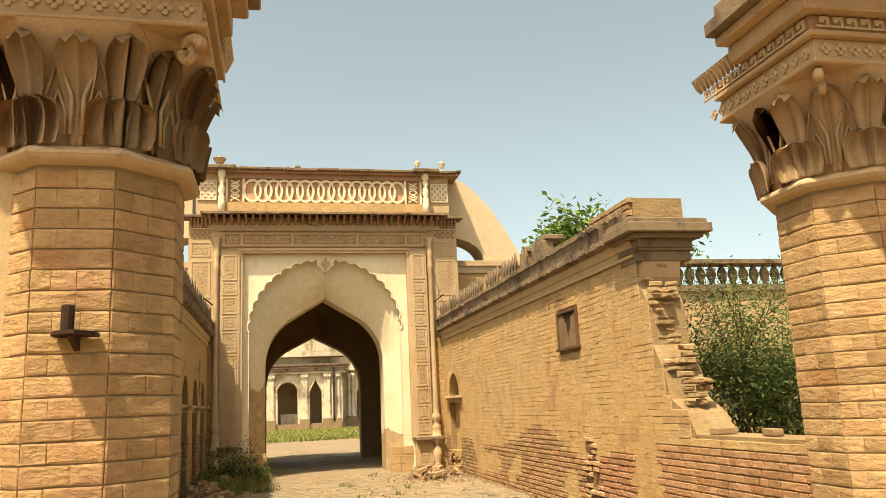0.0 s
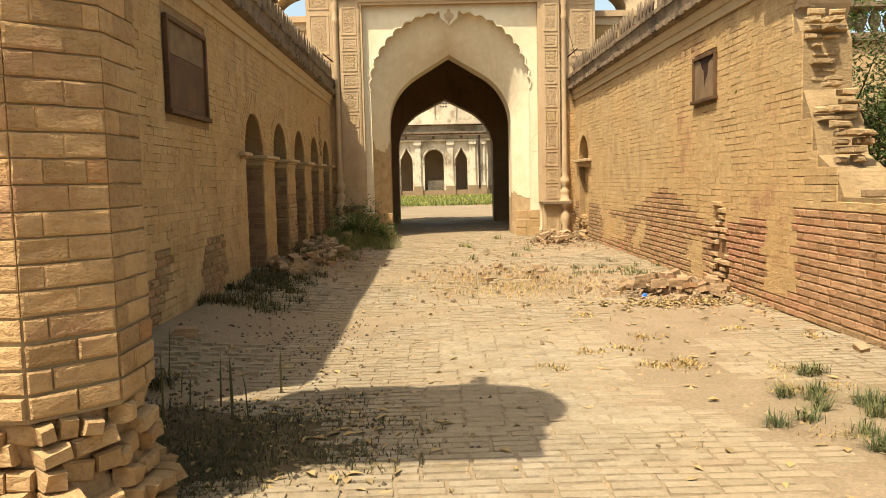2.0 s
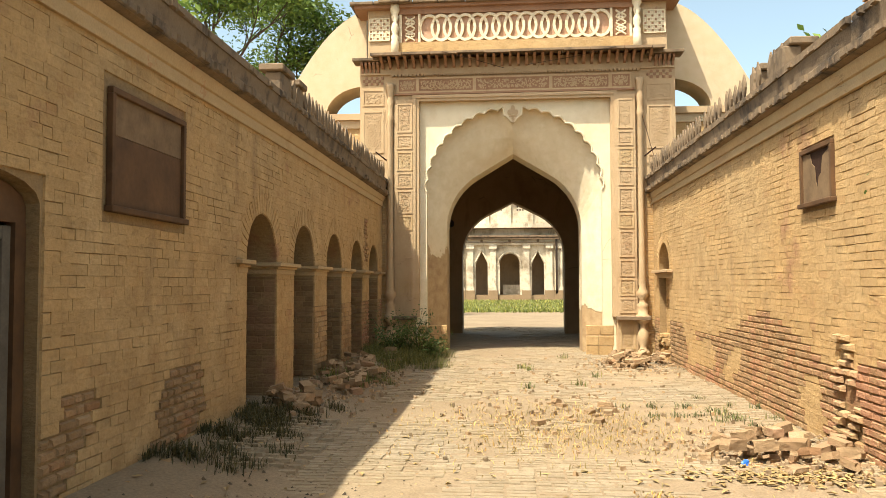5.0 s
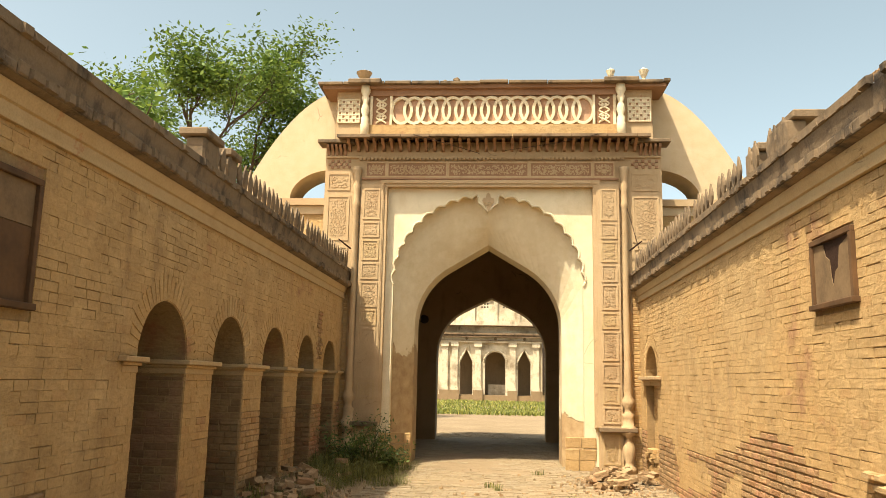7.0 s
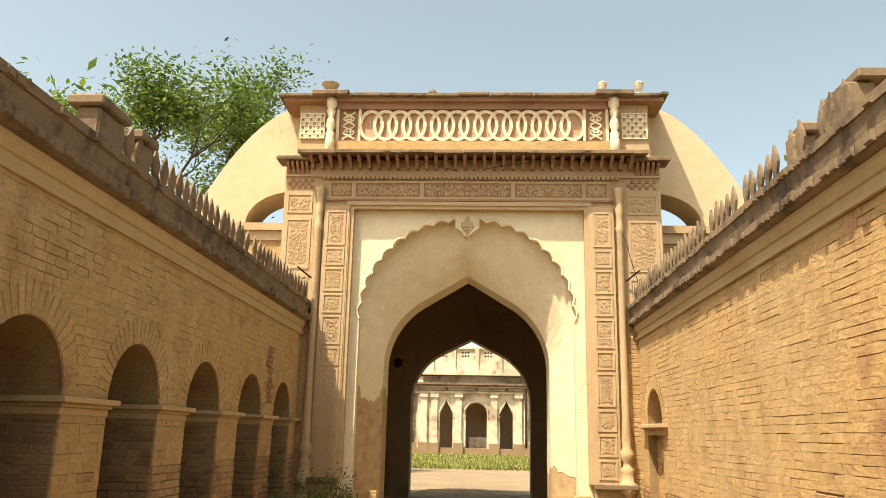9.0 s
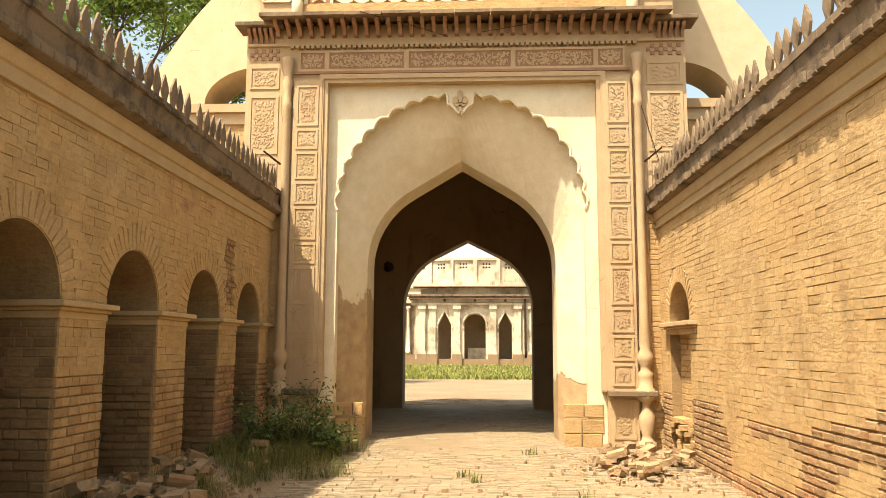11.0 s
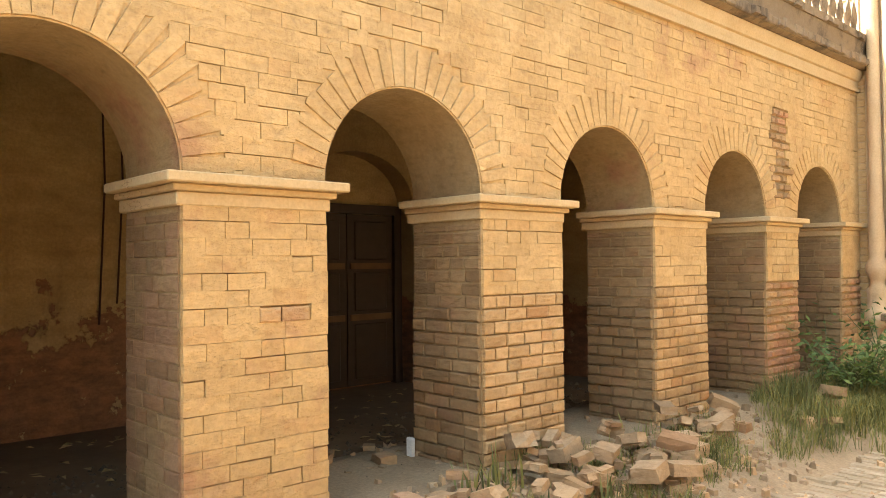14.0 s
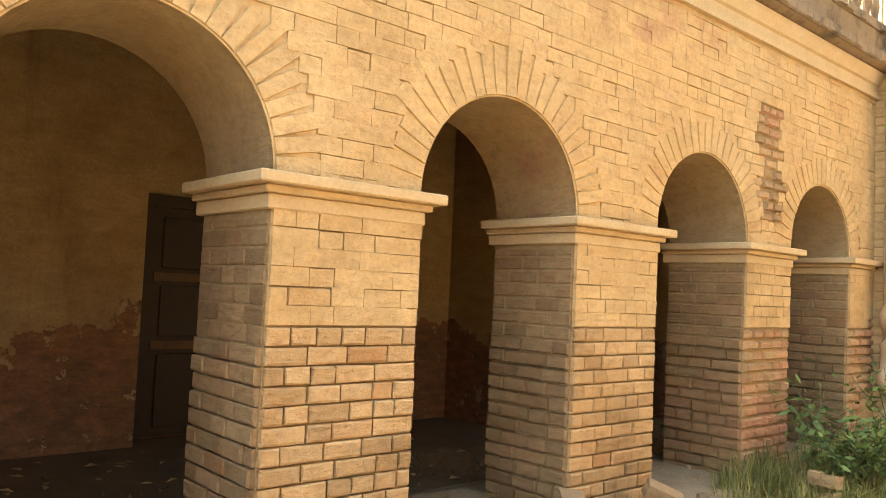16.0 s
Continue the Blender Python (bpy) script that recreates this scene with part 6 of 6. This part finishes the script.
grass("grass", "dark weeds at the foot of the arcade wall", 3200, tufts(-1.2, 9.9, 0.22, 0.75, 42, 0.08), 0.12, M_WEED, 1.3, 0.004)
grass("grass", "weeds among the fallen bricks", 3200, tufts(-1.1, 15.4, 0.22, 1.3, 26, 0.07), 0.17, M_GRASS, 1.1, 0.0022)
grass("grass", "thin grass between the fallen bricks", 130, tufts(-1.2, 12.9, 0.15, 0.7, 8, 0.05), 0.24, M_GRASS, 0.5)
grass("grass", "dense grass at the gate's foot", 8500, tufts(-0.85, 17.6, 0.32, 0.75, 60, 0.1), 0.28, M_GRASS, 1.1, 0.0024)
grass("grass", "small weeds in front of the gate", 160, tufts(2.0, 16.6, 0.5, 1.3, 6, 0.05), 0.14, M_GRASS, 0.8)
grass("grass", "green meadow before the palace", 26000, lambda: (rng.uniform(-14, 16), rng.uniform(44, 70) if rng.random() > 0.25 else rng.uniform(43, 47)), 0.24, M_FIELD, 1.0, 0.025)


def leaf_cloud(v, f, c, r, n, size, narrow=0.45):
    """Loose leaves round a point."""
    for _ in range(n):
        p = Vector((rng.gauss(0, 1), rng.gauss(0, 1), rng.gauss(0, 0.8))) * r * 0.55 + c
        a = Vector((rng.uniform(-1, 1), rng.uniform(-1, 1), rng.uniform(-0.8, 0.4))).normalized()
        b = a.cross(Vector((rng.uniform(-1, 1), rng.uniform(-1, 1), 1))).normalized()
        s = size * rng.uniform(0.6, 1.3)
        k = len(v)
        v += [tuple(p), tuple(p + a * s * 0.5 + b * s * narrow * 0.5), tuple(p + a * s), tuple(p + a * s * 0.5 - b * s * narrow * 0.5)]
        f.append((k, k + 1, k + 2, k + 3))


def limbs(bm, start, way, length, radius, depth, tips, spread=0.7, droop=0.0):
    pts, rad = [start], [radius]
    p, d = start.copy(), way.normalized()
    for i in range(4):
        d = (d + Vector((rng.uniform(-1, 1), rng.uniform(-1, 1), rng.uniform(-0.6, 0.8) - droop)) * 0.2).normalized()
        p = p + d * length / 4
        pts.append(p.copy())
        rad.append(radius * (1 - 0.13 * (i + 1)))
    bm_tube(bm, pts, rad, 7 if depth > 1 else 5)
    if depth == 0:
        tips.append(p)
        tips.append(pts[2])
        return
    for k in range(3 if depth > 1 else 4):
        q = pts[rng.choice((2, 3, 4))]
        a = Vector((rng.uniform(-1, 1), rng.uniform(-1, 1), rng.uniform(-0.1, 0.8)))
        limbs(bm, q, d * 0.5 + a * spread, length * rng.uniform(0.55, 0.8), radius * 0.5, depth - 1, tips, spread, droop)


def tree(name, label, x, y, height, trunk_h, radius, seed, mat, leaf=0.2, per=26, depth=3, cloud=0.9, spread=0.8):
    rng.seed(seed)
    ob = thing(name, label, "tree", at=(x, y, -0.05))
    bm, tips = bmesh.new(), []
    bm_tube(bm, [(0, 0, 0), (0.1, 0, trunk_h * 0.5), (0, 0.1, trunk_h)], [radius, radius * 0.8, radius * 0.65], 9)
    part("trunk", bm, M_BARK, ob, smooth=True)
    bm = bmesh.new()
    for k in range(5):
        a = 2 * math.pi * k / 5 + rng.uniform(-0.4, 0.4)
        limbs(bm, Vector((0, 0.08, trunk_h * rng.uniform(0.85, 0.99))), Vector((math.cos(a), math.sin(a), rng.uniform(0.7, 1.6))), (height - trunk_h) * rng.uniform(0.38, 0.5), radius * 0.45, depth - 1, tips, spread)
    part("branchwork", bm, M_BARK, ob, smooth=True)
    v, f = [], []
    for t in tips:
        leaf_cloud(v, f, t, cloud * rng.uniform(0.6, 1.2), per, leaf)
    me = bpy.data.meshes.new("mesh")
    me.from_pydata(v, [], f)
    me.materials.append(mat)
    cr = new("crown", me)
    cr.parent = ob
    return ob


tree("tree", "tall green tree with an open crown behind the arcade", -10.2, 34.0, 17.0, 8.3, 0.3, 11, M_LEAF, 0.21, 80, 4, 0.95, 0.62)
tree("tree", "young green tree behind the arcade roof", -14.0, 38.0, 14.5, 8.0, 0.25, 5, M_LEAF, 0.36, 22, 3, 0.8, 0.8)
tree("tree", "light green tree behind the sunlit wall", 12.4, 30.0, 10.9, 6.2, 0.22, 3, M_LEAF, 0.34, 26, 3, 0.7, 0.8)
tree("tree", "low green tree behind the sunlit wall", 16.0, 31.0, 9.6, 6.4, 0.2, 8, M_LEAF, 0.34, 24, 3, 0.6, 0.8)
tree("tree", "dark green tree behind the entrance wall", -8.0, 21.0, 9.5, 5.0, 0.22, 21, M_LEAF, 0.26, 26, 3, 0.7, 0.8)

# thorny bush behind the low wall
rng.seed(31)
bush = thing("bush", "dark green feathery thorn bush behind the low wall", "bush", at=(6.1, 9.0, -0.05))
bm, tips = bmesh.new(), []
for k in range(14):
    a = 2 * math.pi * k / 14
    limbs(bm, Vector((0.15 * math.cos(a), 0.15 * math.sin(a), 0.0)), Vector((math.cos(a) * 0.42, math.sin(a) * 0.5, 1.5)), rng.uniform(1.0, 1.65), 0.03, 2, tips, 0.65, 0.1)
part("branchwork", bm, M_BARK, bush, smooth=True)
v, f = [], []
for t in tips:
    leaf_cloud(v, f, t, 0.40, 130, 0.06, 0.32)
me = bpy.data.meshes.new("mesh")
me.from_pydata(v, [], f)
me.materials.append(M_BUSH)
new("foliage", me).parent = bush

# leafy weed at the gate's foot
def weed(x, y, h, seed, label):
    rng.seed(seed)
    ob = thing("weed_plant", label, "plant", "weeds at the gate", at=(x, y, ground_height(x, y) - 0.02))
    bm, tips = bmesh.new(), []
    for k in range(9):
        a = rng.uniform(0, 6.28)
        limbs(bm, Vector((0.05 * math.cos(a), 0.05 * math.sin(a), 0)), Vector((math.cos(a) * 0.7, math.sin(a) * 0.7, 1.3)), h * rng.uniform(0.4, 0.7), 0.011, 1, tips, 0.5)
    part("stalk", bm, M_STEM, ob)
    v, f = [], []
    for t in tips:
        leaf_cloud(v, f, t, 0.13, 9, 0.075, 0.4)
    me = bpy.data.meshes.new("mesh")
    me.from_pydata(v, [], f)
    me.materials.append(M_BUSH)
    new("foliage", me).parent = ob


weed(-0.8, 18.0, 0.85, 41, "leafy dark green weed growing at the gate's foot")
weed(-0.35, 17.9, 0.6, 42, "leafy dark green weed growing at the gate's foot")
weed(-1.15, 17.5, 0.65, 43, "leafy dark green weed growing at the gate's foot")
rng.seed(77)

# ---- screen wall far behind the bush ----
back = thing("wall_back", "weathered wall with a pierced tile parapet", "wall", kind="structure")
boxpart("wall_core", M_OCHREPL, back, 6.4, 14.5, 16.0, 16.4, 0.0, 3.85)
boxpart("ledge", M_GREYSTONE, back, 6.4, 14.5, 15.9, 16.5, 3.85, 4.0)
boxpart("coping", M_GREYSTONE, back, 6.4, 14.5, 15.95, 16.45, 4.5, 4.6)
for k in range(28):
    for s, zz in ((1, 4.0),):
        child("merlon", MERLON, back, pose(6.6 + 0.28 * k, 16.2, 4.04, 0, 0, 90) @ Matrix.Diagonal((1.4, 1.45, 1.5, 1)))

# ---- palace across the meadow ----
palace = thing("palace", "pale weathered palace front with columns and arched openings", "palace")
PY, PC = 72.0, 1.0


def bay_wall(x0, x1, y, openings, z0, z1, thick, name="wall"):
    """A wall with openings (centre, half width, springing, rise, pointed)."""
    line = [(x0, z0)]
    for c, w, sp, rise, pointed in openings:
        half = arch_line(w, sp, rise, 0.9, 5) if pointed else round_line(w, sp, 6)
        line += [(c - w, z0)] + whole(half, c) + [(c + w, z0)]
    line += [(x1, z0), (x1, z1), (x0, z1)]
    bm = bmesh.new()
    bm_prism(bm, line, "y", y, y + thick)
    return part(name, bm, M_FAR, palace)


bay_wall(-3.9, 5.9, PY, [(PC - 2.5, 0.54, 3.15, 1.2, True), (PC, 0.88, 3.3, 0.9, False), (PC + 2.5, 0.54, 3.15, 1.2, True)], 0.5, 5.2, 0.5)
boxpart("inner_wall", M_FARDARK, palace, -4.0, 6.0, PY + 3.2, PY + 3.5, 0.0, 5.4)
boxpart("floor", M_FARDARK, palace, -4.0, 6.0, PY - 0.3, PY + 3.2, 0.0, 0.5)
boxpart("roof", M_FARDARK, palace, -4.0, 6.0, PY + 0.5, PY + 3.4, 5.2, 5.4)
boxpart("stair_slope", M_FAR, palace, 0.4, 2.0, PY + 1.6, PY + 1.8, 0.5, 1.4)
for x in (PC - 4.35, PC - 3.5, PC - 1.48, PC + 1.48, PC + 3.5, PC + 4.35):
    pier = boxpart("pier", M_FAR, palace, x - 0.26, x + 0.26, PY - 0.22, PY + 0.02, 0.9, 4.9)
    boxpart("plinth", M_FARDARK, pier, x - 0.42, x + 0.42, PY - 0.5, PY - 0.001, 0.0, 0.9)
    boxpart("base", M_FAR, pier, x - 0.34, x + 0.34, PY - 0.34, PY + 0.01, 0.9, 1.15)
    boxpart("capital", M_FAR, pier, x - 0.34, x + 0.34, PY - 0.34, PY + 0.01, 4.6, 4.95)
for c, w in ((PC - 2.5, 0.54), (PC, 0.88), (PC + 2.5, 0.54)):
    for s in (-1, 1):
        boxpart("impost", M_FAR, palace, *sorted((c + s * w, c + s * (w + 0.2))), PY - 0.1, PY, 3.0, 3.16)
for z0, z1, e in ((4.95, 5.15, 0.3), (5.15, 5.45, 0.2), (5.45, 5.62, 0.5), (5.62, 5.78, 0.65)):
    boxpart("entablature", M_FAR if e < 0.4 else M_GREYSTONE, palace, -3.95 - e, 5.95 + e, PY - e, PY + 3.4, z0, z1)
for z, e in ((5.12, 0.34), (5.43, 0.54), (6.42, 0.2)):
    boxpart("string_course", M_BLACKSTONE, palace, -3.95 - e, 5.95 + e, PY - e - 0.06, PY + 1.4, z, z + 0.05)
for c, w, sp, rise, pointed in ((PC - 2.5, 0.54, 3.15, 1.2, True), (PC, 0.88, 3.3, 0.9, False), (PC + 2.5, 0.54, 3.15, 1.2, True)):
    bm = bmesh.new()
    rim = whole(arch_line(w + 0.1, sp, rise + 0.12, 0.9, 6) if pointed else round_line(w + 0.1, sp, 8), c)
    bm_tube(bm, [(x, PY - 0.03, z) for x, z in rim], [0.07] * len(rim), 5)
    part("arch_rim", bm, M_FAR, palace)
    bm = bmesh.new()
    bmesh.ops.create_cone(bm, cap_ends=True, segments=12, radius1=0.13, radius2=0.1, depth=0.1, matrix=Matrix.Translation((c, PY - 0.23, 5.3)) @ Euler((math.pi / 2, 0, 0)).to_matrix().to_4x4())
    part("rosette", bm, M_BLACKSTONE, palace)
for k in range(7):
    boxpart("drain_pipe" if k == 6 else "attic_panel", M_WOOD if k == 6 else M_FAR, palace, *((5.02, 5.2, PY - 0.5, PY - 0.34, 0.6, 5.4) if k == 6 else (-3.6 + 1.5 * k, -2.5 + 1.5 * k, PY + 1.4, PY + 1.6, 5.9, 6.35)))
# wings
for s, name in ((-1, "left"), (1, "right")):
    xs = [PC + s * (7.4 + 3.1 * k) for k in range(4)]
    x0, x1 = sorted((PC + s * 4.9, PC + s * 18.0))
    bay_wall(x0, x1, PY + 2.5, sorted([(c, 0.95, 3.0, 0.95, False) for c in xs]), 0.6, 5.2, 0.5, "wing_wall")
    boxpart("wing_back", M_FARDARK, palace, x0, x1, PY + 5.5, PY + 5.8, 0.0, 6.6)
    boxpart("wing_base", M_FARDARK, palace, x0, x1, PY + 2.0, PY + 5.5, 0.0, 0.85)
    boxpart("wing_cornice", M_FAR, palace, x0, x1, PY + 1.9, PY + 5.6, 5.2, 5.55)
    boxpart("wing_attic", M_FAR, palace, x0, x1, PY + 2.6, PY + 5.6, 5.55, 6.5)
    for c in xs:
        for d in (-1.7, -1.35):
            bm = bmesh.new()
            bm_lathe(bm, [(0.24, 0.9), (0.24, 1.1), (0.17, 1.15), (0.15, 4.5), (0.22, 4.7), (0.24, 4.95)], c + s * d, PY + 2.2, 10)
            part("column", bm, M_FAR, palace, smooth=True)
# drum
bm = bmesh.new()
bm_lathe(bm, [(9.0, 5.5), (9.0, 6.5), (9.2, 6.5), (9.2, 6.9), (8.7, 6.9), (8.7, 8.75), (8.85, 8.75), (8.85, 8.95), (8.3, 8.95)], PC, PY + 9.5, 28, 0)
part("drum", bm, M_FAR, palace)
for k in range(28):
    a = 2 * math.pi * k / 28
    if math.sin(a) < 0.05:
        child("pilaster_strip", PILSTRIP, palace, pose(PC + 8.72 * math.cos(a), PY + 9.5 + 8.72 * math.sin(a), 6.9, 0, 0, math.degrees(a) + 90))
        m = a + math.pi / 28
        for i in range(3):
            for jz in (0, 1):
                off = (i - 1) * 0.25
                child("vent", VENT, palace, pose(PC + 8.63 * math.cos(m) - math.sin(m) * off, PY + 9.5 + 8.63 * math.sin(m) + math.cos(m) * off, 8.15 + 0.28 * jz, 0, 0, math.degrees(m) + 90))
# dim wooded distance
rng.seed(5)
v, f = [], []
for k in range(260):
    x = rng.uniform(-160, 170)
    leaf_cloud(v, f, Vector((x, 150 + rng.uniform(0, 40), rng.uniform(1, 5))), 5.0, 34, 1.6, 0.7)
me = bpy.data.meshes.new("mesh")
me.from_pydata(v, [], f)
me.materials.append(M_LEAF)
tagged(new("backdrop", me), "distant belt of green trees", "trees", kind="stuff")
